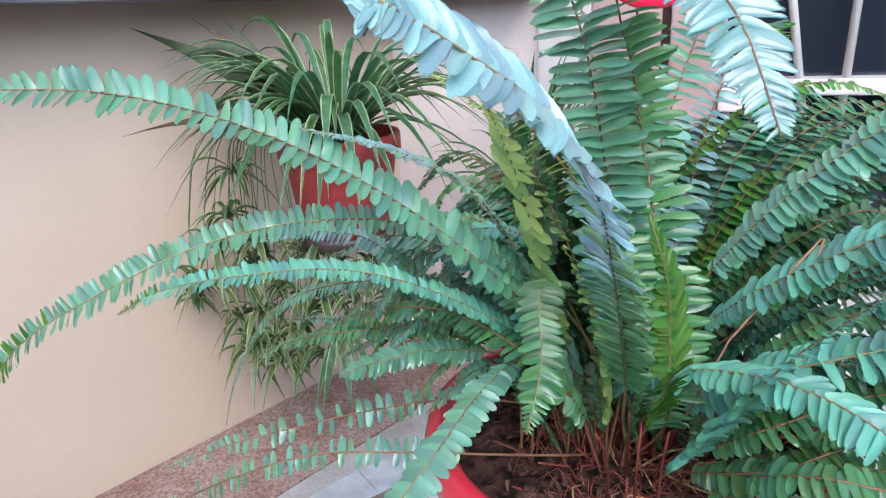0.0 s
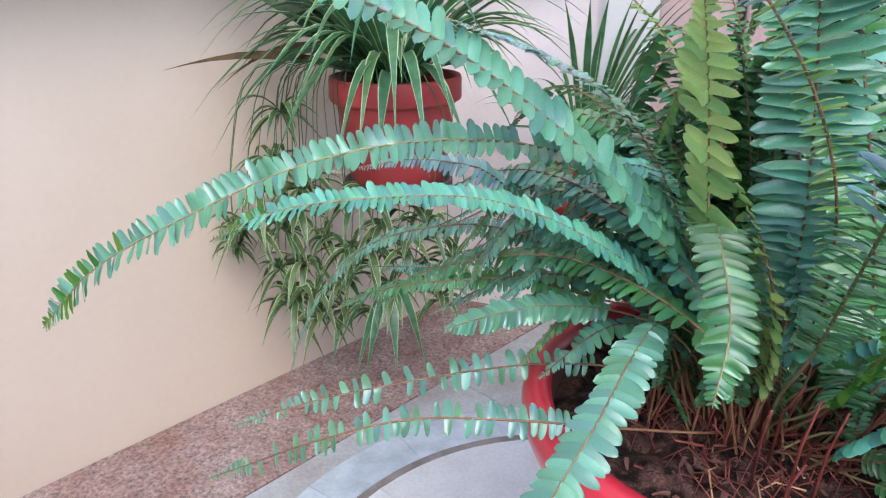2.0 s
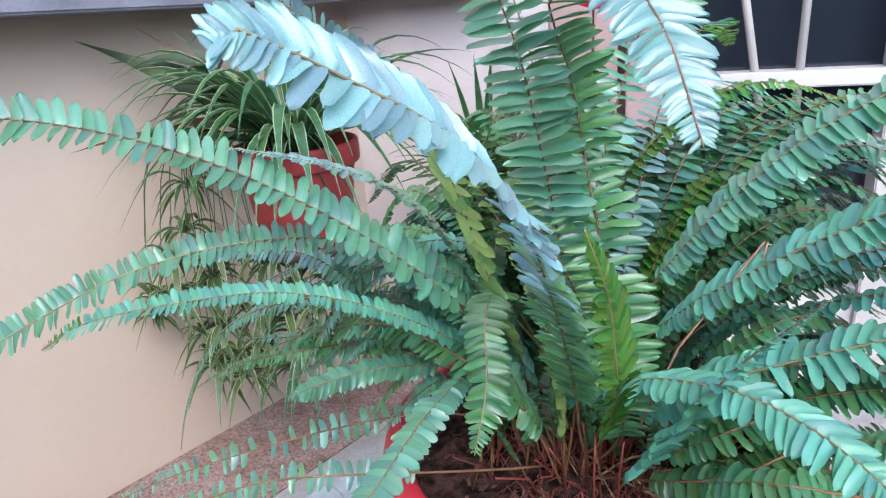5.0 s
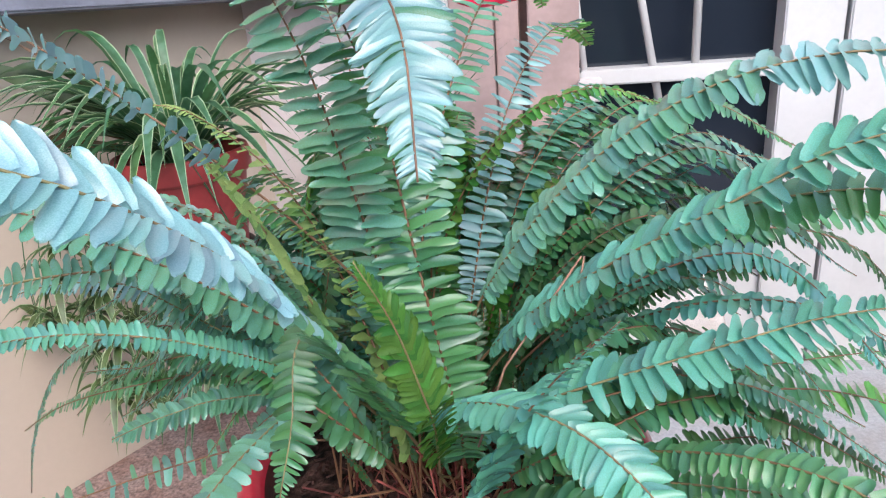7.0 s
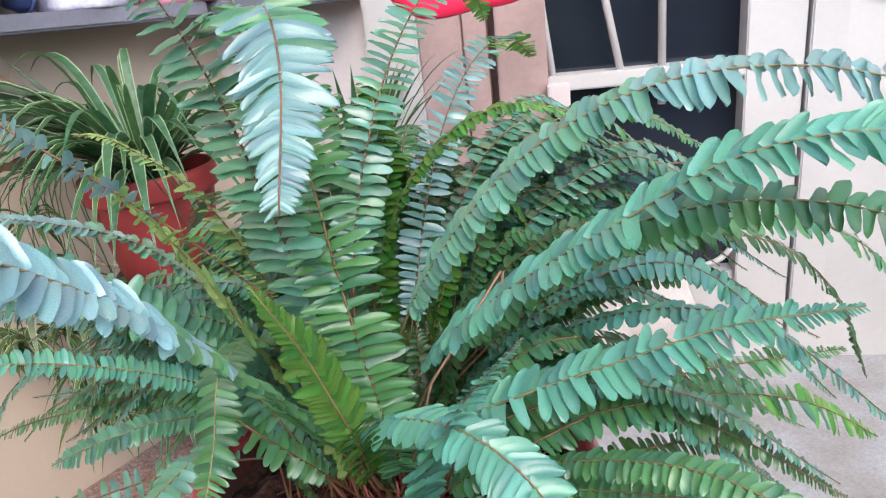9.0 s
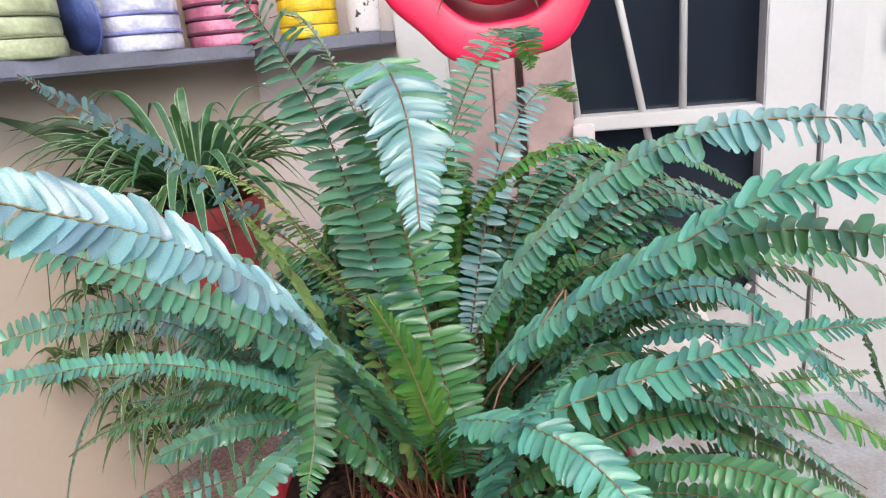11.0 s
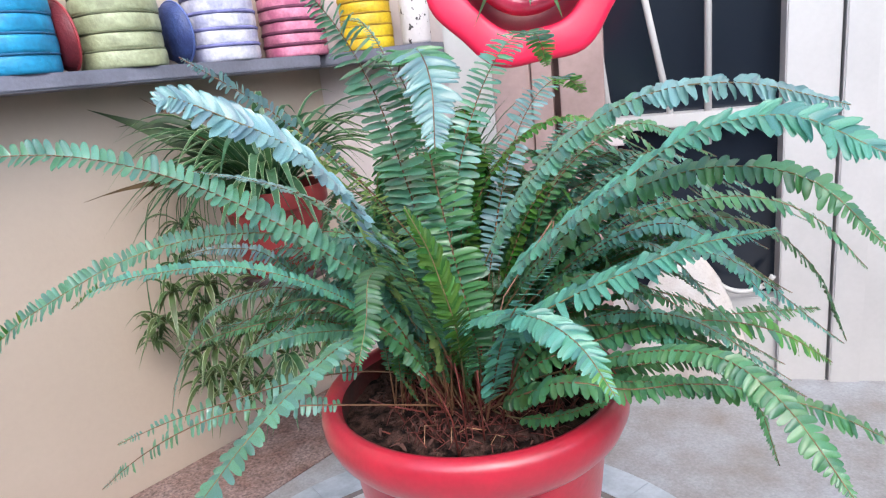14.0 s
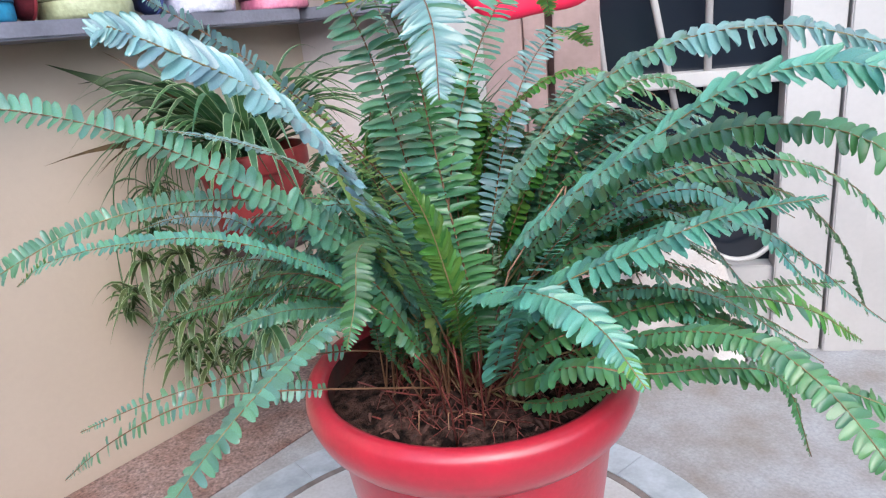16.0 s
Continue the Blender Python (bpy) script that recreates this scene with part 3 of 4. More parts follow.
frond(fern, (-0.060, 0.198, 0.713), (-0.097, 0.159, 0.764), (-0.127, 0.103, 0.794), (-0.151, 0.035, 0.801), (-0.176, -0.037, 0.791), (-0.208, -0.105, 0.768), (-0.243, -0.169, 0.730),
      w=0.0195, tone='soft', single=True, bare=0.42, louvre=0.5, taper=9, broad=1.35, gap=1.0, slim=0.0)  # front left
frond(fern, (-0.090, 0.180, 0.735), (-0.150, 0.165, 0.770), (-0.217, 0.140, 0.783), (-0.244, 0.122, 0.785), (-0.270, 0.110, 0.782), (-0.303, 0.100, 0.772),
      w=0.016, tone='soft', bare=0.56, louvre=0.3, twist=-34, gap=0.62, broad=1.35, single=True, taper=4, slim=0.0, lean=8)  # short left
frond(fern, (-0.075, 0.201, 0.676), (-0.145, 0.190, 0.696), (-0.218, 0.175, 0.701), (-0.292, 0.157, 0.694), (-0.367, 0.136, 0.682), (-0.442, 0.113, 0.668), (-0.514, 0.086, 0.648),
      w=0.019, tone='soft', twist=-50, gap=1.55, skip=0.25, bare=0.28)  # sparse left
frond(fern, (-0.078, 0.140, 0.666), (-0.154, 0.095, 0.694), (-0.236, 0.066, 0.711), (-0.321, 0.052, 0.710), (-0.402, 0.046, 0.681), (-0.480, 0.055, 0.634), (-0.555, 0.083, 0.576),
      w=0.017, tone='soft', twist=-40, gap=1.35, skip=0.25, bare=0.3)  # sparse low
frond(fern, (-0.037, 0.190, 0.741), (-0.082, 0.165, 0.826), (-0.143, 0.133, 0.892), (-0.217, 0.097, 0.935), (-0.297, 0.057, 0.949), (-0.378, 0.019, 0.939), (-0.455, -0.011, 0.907), (-0.530, -0.027, 0.866), (-0.594, -0.020, 0.808),
      w=0.020, tone='soft', tip=('fresh', 0.82), twist=-30, taper=9, turn=-20, bare=0.24, single=True, louvre=0.2, gap=0.85, broad=1.15, slim=0.2, lift=20)  # tip left
frond(fern, (-0.072, 0.171, 0.737), (-0.129, 0.127, 0.815), (-0.191, 0.078, 0.876), (-0.254, 0.028, 0.916), (-0.319, -0.015, 0.928), (-0.381, -0.037, 0.922), (-0.433, -0.028, 0.895),
      w=0.015, tone='jade', tip=('fresh', 0.85), twist=-28, taper=6, bare=0.25, single=True, turn=10, louvre=0.2, gap=0.85, broad=1.2, lift=18)  # jade left
frond(fern, (-0.035, 0.201, 0.714), (-0.057, 0.182, 0.783), (-0.078, 0.150, 0.842), (-0.094, 0.102, 0.881), (-0.100, 0.045, 0.884), (-0.097, 0.003, 0.850), (-0.106, -0.024, 0.806),
      w=0.023, tone='dark', bare=0.48, out=(-0.2, -1, 0), single=True, tip=('mid', 0.6), louvre=0.2, taper=5, broad=1.0, gap=0.8)  # hanging
frond(fern, (-0.012, 0.149, 0.678), (-0.007, 0.099, 0.725), (-0.002, 0.056, 0.776), (0.001, 0.022, 0.829), (-0.004, -0.003, 0.883), (-0.012, -0.024, 0.936), (-0.028, -0.040, 0.986),
      w=0.026, tone='fresh', twist=50, bare=0.42, louvre=0.0, turn=15, gap=0.55, single=True, lean=32, broad=1.1)  # upright green
frond(fern, (-0.041, 0.185, 0.690), (-0.064, 0.163, 0.749), (-0.083, 0.140, 0.811), (-0.097, 0.117, 0.874), (-0.109, 0.090, 0.936), (-0.122, 0.058, 0.997), (-0.138, 0.018, 1.053),
      w=0.029, tone='yellow', bare=0.4, out=(-0.85, -0.5, 0), louvre=0.45, broad=0.95, gap=1.0, lift=4, slim=0.0, face=(0.2, -0.95, 0.2), single=True)  # yellowing
frond(fern, (-0.043, 0.100, 0.814), (-0.088, 0.140, 0.926), (-0.133, 0.150, 1.003), (-0.183, 0.140, 1.052), (-0.203, 0.120, 1.063),
      w=0.026, tone='yellow')  # yellow left
frond(fern, (-0.088, 0.100, 0.808), (-0.165, 0.140, 0.877), (-0.252, 0.170, 0.899), (-0.349, 0.180, 0.860),
      w=0.0218, tone='soft', twist=-14)  # belly left
frond(fern, (-0.086, 0.080, 0.793), (-0.204, 0.140, 0.831), (-0.337, 0.180, 0.789), (-0.390, 0.180, 0.747),
      w=0.0218, tone='mid', twist=-14)  # belly low
frond(fern, (-0.049, 0.173, 0.706), (-0.078, 0.154, 0.778), (-0.106, 0.143, 0.849), (-0.136, 0.136, 0.915), (-0.176, 0.121, 0.969), (-0.229, 0.086, 1.005), (-0.286, 0.035, 1.032),
      w=0.021, tone='soft', tip=('pale', 0.6), twist=-8, bare=0.3, single=True, louvre=0.5, gap=0.7, lift=10)  # shoulder left
frond(fern, (-0.110, 0.190, 0.755), (-0.190, 0.195, 0.805), (-0.273, 0.210, 0.828), (-0.330, 0.220, 0.822), (-0.391, 0.230, 0.802), (-0.443, 0.240, 0.767), (-0.484, 0.250, 0.716), (-0.516, 0.250, 0.652), (-0.536, 0.250, 0.590),
      w=0.0165, tone='soft', twist=-24, bare=0.26, broad=1.1, gap=0.85, slim=0.3)  # drape left
frond(fern, (-0.120, 0.200, 0.760), (-0.215, 0.180, 0.835), (-0.270, 0.150, 0.898), (-0.308, 0.140, 0.911), (-0.341, 0.130, 0.914), (-0.380, 0.120, 0.907),
      w=0.018, tone='soft', tip=('pale', 0.5), twist=-30, bare=0.35, broad=1.0, gap=0.8, single=True, louvre=0.5)  # blue left
frond(fern, (-0.110, 0.190, 0.745), (-0.190, 0.180, 0.778), (-0.249, 0.170, 0.794), (-0.300, 0.160, 0.792), (-0.353, 0.160, 0.782), (-0.395, 0.160, 0.768), (-0.435, 0.160, 0.744),
      w=0.012, tone='mid', twist=-30, bare=0.4, broad=1.3, gap=1.0)  # thin low left
frond(fern, (-0.120, 0.185, 0.790), (-0.200, 0.180, 0.838), (-0.254, 0.200, 0.826), (-0.292, 0.220, 0.795), (-0.340, 0.240, 0.767), (-0.389, 0.250, 0.759), (-0.430, 0.260, 0.751),
      w=0.015, tone='soft', tip=('jade', 0.5), twist=-26, bare=0.3, broad=1.1, gap=0.9)  # inner left
frond(fern, (-0.020, 0.217, 0.729), (-0.014, 0.222, 0.817), (0.006, 0.223, 0.899), (0.041, 0.220, 0.969), (0.090, 0.213, 1.019), (0.148, 0.202, 1.039), (0.210, 0.186, 1.021),
      w=0.020, tone='fresh', tip=('lime', 0.75), bare=0.4, twist=10)  # lime right
frond(fern, (0.041, 0.156, 0.673), (0.104, 0.112, 0.703), (0.174, 0.077, 0.724), (0.248, 0.050, 0.733), (0.325, 0.030, 0.729), (0.400, 0.018, 0.710), (0.471, 0.011, 0.672),
      w=0.021, tone='mid', twist=14, bare=0.25, broad=1.4, single=True, slim=0.0, taper=6)  # low far
frond(fern, (0.096, 0.080, 0.754), (0.238, 0.160, 0.756), (0.341, 0.200, 0.727), (0.422, 0.200, 0.677),
      w=0.022, tone='mid', twist=12)  # under right
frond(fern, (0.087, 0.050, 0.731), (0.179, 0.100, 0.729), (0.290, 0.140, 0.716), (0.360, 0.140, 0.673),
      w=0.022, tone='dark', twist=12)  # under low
frond(fern, (0.007, 0.176, 0.644), (0.030, 0.142, 0.649), (0.057, 0.113, 0.657), (0.087, 0.091, 0.668), (0.120, 0.076, 0.682), (0.155, 0.068, 0.698), (0.191, 0.066, 0.713),
      w=0.016, tone='mid', twist=10, bare=0.42, broad=1.5, gap=1.1, single=True)  # rim right
frond(fern, (0.130, 0.100, 0.848), (0.268, 0.200, 0.789), (0.352, 0.240, 0.736), (0.401, 0.250, 0.694),
      w=0.02, tone='mid', twist=12)  # spray right
# the many fronds behind and between
fill = random.Random(21)
for k in range(120):
    a = radians(fill.choice((fill.uniform(5, 60), fill.uniform(50, 120), fill.uniform(60, 140), fill.uniform(130, 190))))
    reach, rise = fill.uniform(0.26, 0.50), fill.uniform(0.10, 0.32)
    if k % 3 == 0:
        reach, rise = fill.uniform(0.08, 0.24), fill.uniform(0.22, 0.40)
    if a > 2.4:
        reach, rise = reach * 0.62, rise * 0.9
    c, s = math.cos(a), math.sin(a)
    b = a + fill.uniform(-0.3, 0.3)
    p1 = (CROWN.x + 0.35 * reach * c, CROWN.y + 0.35 * reach * s, 0.66 + rise * 0.62)
    p2 = (CROWN.x + 0.7 * reach * math.cos(b), CROWN.y + 0.7 * reach * math.sin(b), 0.66 + rise)
    p3 = (CROWN.x + reach * math.cos(b), CROWN.y + reach * math.sin(b), 0.66 + rise * fill.uniform(0.5, 0.95) - 0.03)
    # inner fronds get darker tones: the crown's shade put into leaf colour
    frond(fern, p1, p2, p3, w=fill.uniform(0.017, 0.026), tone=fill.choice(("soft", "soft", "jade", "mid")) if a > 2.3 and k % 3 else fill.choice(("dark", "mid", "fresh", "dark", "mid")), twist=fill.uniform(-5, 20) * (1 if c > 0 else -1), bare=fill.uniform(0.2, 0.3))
for k in range(26):
    a = radians(fill.uniform(150, 190) if k % 3 == 1 else fill.uniform(-24, 26))
    reach, rise = (fill.uniform(0.28, 0.50), fill.uniform(0.06, 0.26)) if k % 3 != 1 else (fill.uniform(0.2, 0.36), fill.uniform(0.10, 0.20))
    b = a + fill.uniform(-0.25, 0.25)
    p1 = (CROWN.x + 0.35 * reach * math.cos(a), CROWN.y + 0.35 * reach * math.sin(a), 0.68 + rise * 0.65)
    p2 = (CROWN.x + 0.7 * reach * math.cos(b), CROWN.y + 0.7 * reach * math.sin(b), 0.68 + rise)
    p3 = (CROWN.x + reach * math.cos(b), CROWN.y + reach * math.sin(b), 0.66 + rise * fill.uniform(0.4, 0.9))
    frond(fern, p1, p2, p3, w=fill.uniform(0.017, 0.022), tone=fill.choice(("soft", "mid", "jade", "dark")), twist=fill.uniform(-5, 22) * (1 if math.cos(a) > 0 else -1), bare=0.25)
for k in range(13):
    a, reach, rise = radians(fill.uniform(150, 190)), fill.uniform(0.18, 0.32), fill.uniform(0.10, 0.24)
    p1 = (CROWN.x + 0.35 * reach * math.cos(a), CROWN.y + 0.35 * reach * math.sin(a), 0.68 + rise * 0.75)
    p2 = (CROWN.x + 0.68 * reach * math.cos(a + 0.1), CROWN.y + 0.68 * reach * math.sin(a + 0.1), 0.67 + rise)
    p3 = (CROWN.x + reach * math.cos(a + 0.15), CROWN.y + reach * math.sin(a + 0.15), 0.64 + rise * fill.uniform(0.6, 1.0))
    frond(fern, p1, p2, p3, w=fill.uniform(0.013, 0.018), tone=fill.choice(("soft", "soft", "jade", "mid")), twist=fill.uniform(-25, 5), bare=0.25)
for k in range(18):
    a, reach, rise = radians(fill.uniform(8, 48)), fill.uniform(0.30, 0.50), fill.uniform(0.24, 0.36)
    p1 = (CROWN.x + 0.35 * reach * math.cos(a), CROWN.y + 0.35 * reach * math.sin(a), 0.66 + rise * 0.7)
    p2 = (CROWN.x + 0.7 * reach * math.cos(a), CROWN.y + 0.7 * reach * math.sin(a), 0.66 + rise)
    p3 = (CROWN.x + reach * math.cos(a - 0.15), CROWN.y + reach * math.sin(a - 0.15), 0.64 + rise * fill.uniform(0.65, 0.95))
    frond(fern, p1, p2, p3, w=fill.uniform(0.02, 0.027), tone=fill.choice(("mid", "soft", "jade", "soft")), twist=fill.uniform(5, 25), bare=0.2)
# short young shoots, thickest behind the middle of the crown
# the dark tone of both loops imitates shade inside the crown
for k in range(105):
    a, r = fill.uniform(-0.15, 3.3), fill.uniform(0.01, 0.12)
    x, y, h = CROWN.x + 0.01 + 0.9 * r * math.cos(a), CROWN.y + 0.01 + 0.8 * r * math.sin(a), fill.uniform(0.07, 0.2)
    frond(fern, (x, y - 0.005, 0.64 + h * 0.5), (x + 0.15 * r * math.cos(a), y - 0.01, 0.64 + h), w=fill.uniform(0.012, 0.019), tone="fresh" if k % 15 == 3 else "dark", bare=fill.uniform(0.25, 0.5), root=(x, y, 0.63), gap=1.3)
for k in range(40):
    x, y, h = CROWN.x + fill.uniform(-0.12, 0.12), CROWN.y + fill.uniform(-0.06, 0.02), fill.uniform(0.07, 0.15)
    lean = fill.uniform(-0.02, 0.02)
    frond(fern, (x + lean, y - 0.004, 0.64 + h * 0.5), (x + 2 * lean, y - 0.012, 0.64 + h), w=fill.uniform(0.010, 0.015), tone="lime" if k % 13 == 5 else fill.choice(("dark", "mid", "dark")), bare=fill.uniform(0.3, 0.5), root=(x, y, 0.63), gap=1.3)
# russet stalks at the crown and straw on the soil
bm = bmesh.new()
for k in range(120):
    a, r = fill.uniform(0, 6.283), abs(fill.gauss(0, 0.05))
    x, y = CROWN.x + 0.01 + 1.3 * r * math.cos(a), CROWN.y - 0.02 + r * math.sin(a)
    h, lean = fill.choice((fill.uniform(0.02, 0.07), fill.uniform(0.05, 0.16))), fill.uniform(-0.02, 0.075)
    tube([(x, y, 0.62), (x + lean * 0.3 * math.cos(a), y + lean * 0.3 * math.sin(a), 0.62 + h * 0.6), (x + lean * math.cos(a), y + lean * math.sin(a), 0.62 + h)], 0.0015, 0.0010, 4, bm)
part("stalk_tuft", bm, russet_mat, fern, "reddish brown bare stalks at the crown", kind="stuff")
for mm, n, rad, label in ((straw_mat, 20, 0.0010, "dry straw lying on the soil"), (russet_mat, 280, 0.0008, "dead reddish stems lying on the soil")):
    bm = bmesh.new()
    for k in range(n):
        a, r = fill.uniform(0, 6.283), 0.13 * math.sqrt(fill.random())
        x, y, b = CROWN.x + 0.02 + r * math.cos(a), CROWN.y - 0.02 + r * math.sin(a) * 0.9, fill.uniform(0, 6.283)
        l, z = fill.uniform(0.02, 0.055), 0.638 + fill.uniform(0, 0.02) * (1 - r / 0.16)
        tube([(x, y, z), (x + 0.5 * l * math.cos(b), y + 0.5 * l * math.sin(b), z + fill.uniform(0.0, 0.022)), (x + l * math.cos(b + 0.3), y + l * math.sin(b + 0.3), z - fill.uniform(0, 0.008))], rad, rad * 0.7, 4, bm)
    ob = part("litter", bm, mm, smooth=True)
    tagged(ob, label, "plant litter", kind="stuff")
# dry leaflets strewn on the soil
bits_v, bits_f = [], []
for k in range(260):
    a, r = fill.uniform(0, 6.283), 0.17 * math.sqrt(fill.random())
    q = Vector((CROWN.x + r * math.cos(a), CROWN.y + 0.01 + r * math.sin(a), 0.634 + 0.018 * (1 - (r / 0.18) ** 2) + fill.uniform(0, 0.006)))
    m = Matrix.Translation(q) @ Matrix.Rotation(fill.uniform(0, 6.283), 4, "Z") @ Matrix.Rotation(fill.uniform(-0.6, 0.6), 4, "Y") @ Matrix.Scale(fill.uniform(0.006, 0.016), 4)
    vs, fs = LEAFLETS[k % 12]
    at = len(bits_v)
    bits_v += [tuple(m @ v) for v in vs]
    bits_f += [[i + at for i in fc] for fc in fs]
me = bpy.data.meshes.new("leaf_litter")
me.from_pydata(bits_v, [], bits_f)
me.materials.append(debris_mat)
tagged(new("leaf_litter", me), "small dry brown leaflets strewn on the soil", "plant litter", kind="stuff")
# a broken pale stalk
part("broken_stalk", tube([(0.03, 0.085, 0.76), (0.056, 0.073, 0.844), (0.119, 0.087, 0.93)], 0.0011, 0.0009, 6), dry_mat, fern, "thin broken straw-coloured stalk")
part("broken_stalk", tube([(0.121, 0.086, 0.93), (0.116, 0.083, 0.905), (0.113, 0.081, 0.885)], 0.0009, 0.0007, 6), dry_mat, fern, "thin broken straw-coloured stalk")

# ---------- spider plants ----------
leaf2 = random.Random(5)


def strap(plant, root, tip, rise, width, kind_of="striped", name="leaf", bm=None, n=9, upright=0.0):
    """A strap leaf from root to tip, bowed upwards by rise; striped: with pale margins."""
    root, tip = Vector(root), Vector(tip)
    mid = root.lerp(tip, 0.45) + Vector((0, 0, rise * 2))
    own = bm is None
    bm = bm or bmesh.new()
    side = (tip - root).cross(Vector((0, 0, 1)))
    side = side.normalized() if side.length > 1e-4 else Vector((1, 0, 0))
    side = (side + Vector((0, 0, upright))).normalized()
    cols = (-1, -0.80, 0, 0.80, 1)
    rows = []
    for i in range(n + 1):
        t = i / n
        p = root * (1 - t) ** 2 + mid * 2 * t * (1 - t) + tip * t * t
        half = width / 2 * (0.55 + 0.45 * math.sin(math.pi * min(1, t * 1.1))) * min(1, (1 - t) * 2.6 + 0.03)
        rows.append([bm.verts.new(p + side * c * half + Vector((0, 0, abs(c) * half * 0.45))) for c in cols])
    for a, b in zip(rows, rows[1:]):
        for j in range(4):
            f = bm.faces.new((a[j], b[j], b[j + 1], a[j + 1]))
            f.material_index = 1 if j in (0, 3) else 0
    if own:
        mats = {"striped": (strap_green, strap_white), "dark": (strap_dark, strap_dark), "green": (strap_green, strap_green), "brown": (strap_brown, strap_brown)}[kind_of]
        return part(name, bm, mats, plant)


def plantlet(plant, place, size, count, down=0.3):
    """A young rosette at the end of a runner, leaves joined."""
    bm = bmesh.new()
    p = Vector(place)
    for k in range(count):
        a = 6.283 * k / count + leaf2.uniform(-0.3, 0.3)
        l = 1.45 * size * leaf2.uniform(0.6, 1.15)
        tip = p + Vector((l * math.cos(a), l * math.sin(a), l * leaf2.uniform(-0.9, 0.6) - l * down))
        strap(plant, p, tip, l * leaf2.uniform(0.2, 0.42), leaf2.uniform(0.013, 0.021), bm=bm, n=6)
    part("plantlet", bm, (strap_olive, strap_white), plant, "young striped rosette on a runner")


def hanging_pot(centre, rim_z, r, h, material, label):
    x, y = centre
    ob = thing("hanging_pot", (x, y, rim_z - h), label, "flower pot", "potted spider plants")
    m = Matrix.Translation((x, y, rim_z - h))
    prof = [(0, 0), (0.70 * r, 0), (0.73 * r, 0.004), (0.90 * r, h * 0.76), (0.91 * r, h * 0.78), (0.985 * r, h * 0.79), (1.0 * r, h * 0.81), (1.0 * r, h * 0.97), (0.985 * r, h), (0.94 * r, h), (0.92 * r, h * 0.97), (0.88 * r, h * 0.8)]
    part("body", lathe(prof, m, 56), material, ob)
    part("earth", lathe([(0.0, h * 0.90), (0.5 * r, h * 0.89), (0.93 * r, h * 0.86)], m, 32), soil_mat, ob, "dark potting soil")
    return ob


def bracket(place, centre, z, r, label):
    """A wall bracket: a ring tray under the pot and an arm to the wall."""
    ob = thing("wall_bracket", place, label, "bracket", "pot brackets")
    c = Vector((centre[0], centre[1], z))
    part("tray", lathe([(0, -0.012), (r, -0.012), (r + 0.006, -0.006), (r + 0.006, 0.012), (r, 0.014), (r - 0.004, 0.0), (0, 0.0)], Matrix.Translation(c), 40), darkpot_mat, ob, "dark plastic tray")
    part("arm", tube([Vector(place), Vector(place).lerp(c, 0.5) - Vector((0, 0, 0.006)), c - Vector((0, 0, 0.018))], 0.005, 0.005, 8), cream_mat, ob, "thin cream-painted arm")
    return ob


POT_A, POT_C = (-0.60, 0.99), (-0.20, 1.36)
hanging_pot(POT_A, 0.865, 0.142, 0.235, redmatt_mat, "faded red plastic pot hanging by the cream wall")
hanging_pot(POT_C, 0.66, 0.115, 0.20, redmatt_mat, "small faded red plastic pot near the back wall")
bracket(on_left(0.60, 0, 0.60), POT_A, 0.628, 0.115, "dark bracket and tray fixed to the cream wall")
bracket(on_back(0.42, 0, 0.44), POT_C, 0.458, 0.095, "dark bracket and tray fixed to the mauve wall")
spider = thing("spider_plant", (POT_A[0], POT_A[1], 0.83), "striped spider plant spilling from the faded red pot", "spider plant", "potted spider plants")
for k in range(120):
    a = leaf2.uniform(0, 6.283)
    l = leaf2.uniform(0.27, 0.50)
    root = (POT_A[0] + 0.035 * math.cos(a), POT_A[1] + 0.035 * math.sin(a), 0.845)
    h = leaf2.choice((-0.10, -0.03, 0.0, 0.04, 0.08, 0.12, 0.18, 0.24))
    flat = math.sqrt(max(l * l - h * h, 0.003)) * 0.85
    strap(spider, root, (root[0] + flat * math.cos(a), root[1] + flat * math.sin(a), root[2] + h), leaf2.uniform(0.08, 0.14), leaf2.uniform(0.018, 0.027), "green" if k % 5 == 0 else "striped")
ROOT_A = (POT_A[0] - 0.04, POT_A[1], 0.85)
for tip_at, rise, width, kind_of in (
        ((-1.045, 0.94, 1.113), 0.025, 0.046, "dark"), ((-0.94, 0.94, 1.04), 0.10, 0.026, "dark"), ((-0.99, 0.96, 1.06), 0.07, 0.022, "dark"), ((-1.10, 0.91, 0.875), 0.04, 0.020, "brown"),
        ((-1.0, 0.95, 0.83), 0.08, 0.018, "brown"), ((-0.86, 1.02, 1.12), 0.02, 0.022, "dark"), ((-0.93, 0.93, 0.80), 0.09, 0.022, "dark"),
        ((-0.92, 0.98, 1.13), 0.03, 0.018, "brown"), ((-0.80, 0.96, 1.06), 0.03, 0.026, "dark")):
    strap(spider, ROOT_A, tip_at, rise, width, kind_of, upright=1.5)
RUNNERS = [(-0.83, 0.79), (-0.88, 0.67), (-1.0, 0.50), (-0.995, 0.46), (-0.89, 0.30), (-0.78, 0.30), (-0.66, 0.47), (-0.65, 0.33), (-0.56, 0.43), (-0.76, 0.50), (-0.84, 0.55), (-0.52, 0.55), (-0.70, 0.58), (-0.60, 0.38), (-0.72, 0.40), (-0.83, 0.42), (-0.46, 0.48), (-0.50, 0.36), (-0.64, 0.62), (-0.92, 0.60), (-0.87, 0.50), (-0.80, 0.62), (-0.79, 0.37), (-0.70, 0.48), (-0.90, 0.40), (-0.62, 0.54), (-0.74, 0.30), (-0.85, 0.34), (-0.57, 0.50), (-0.94, 0.52)]
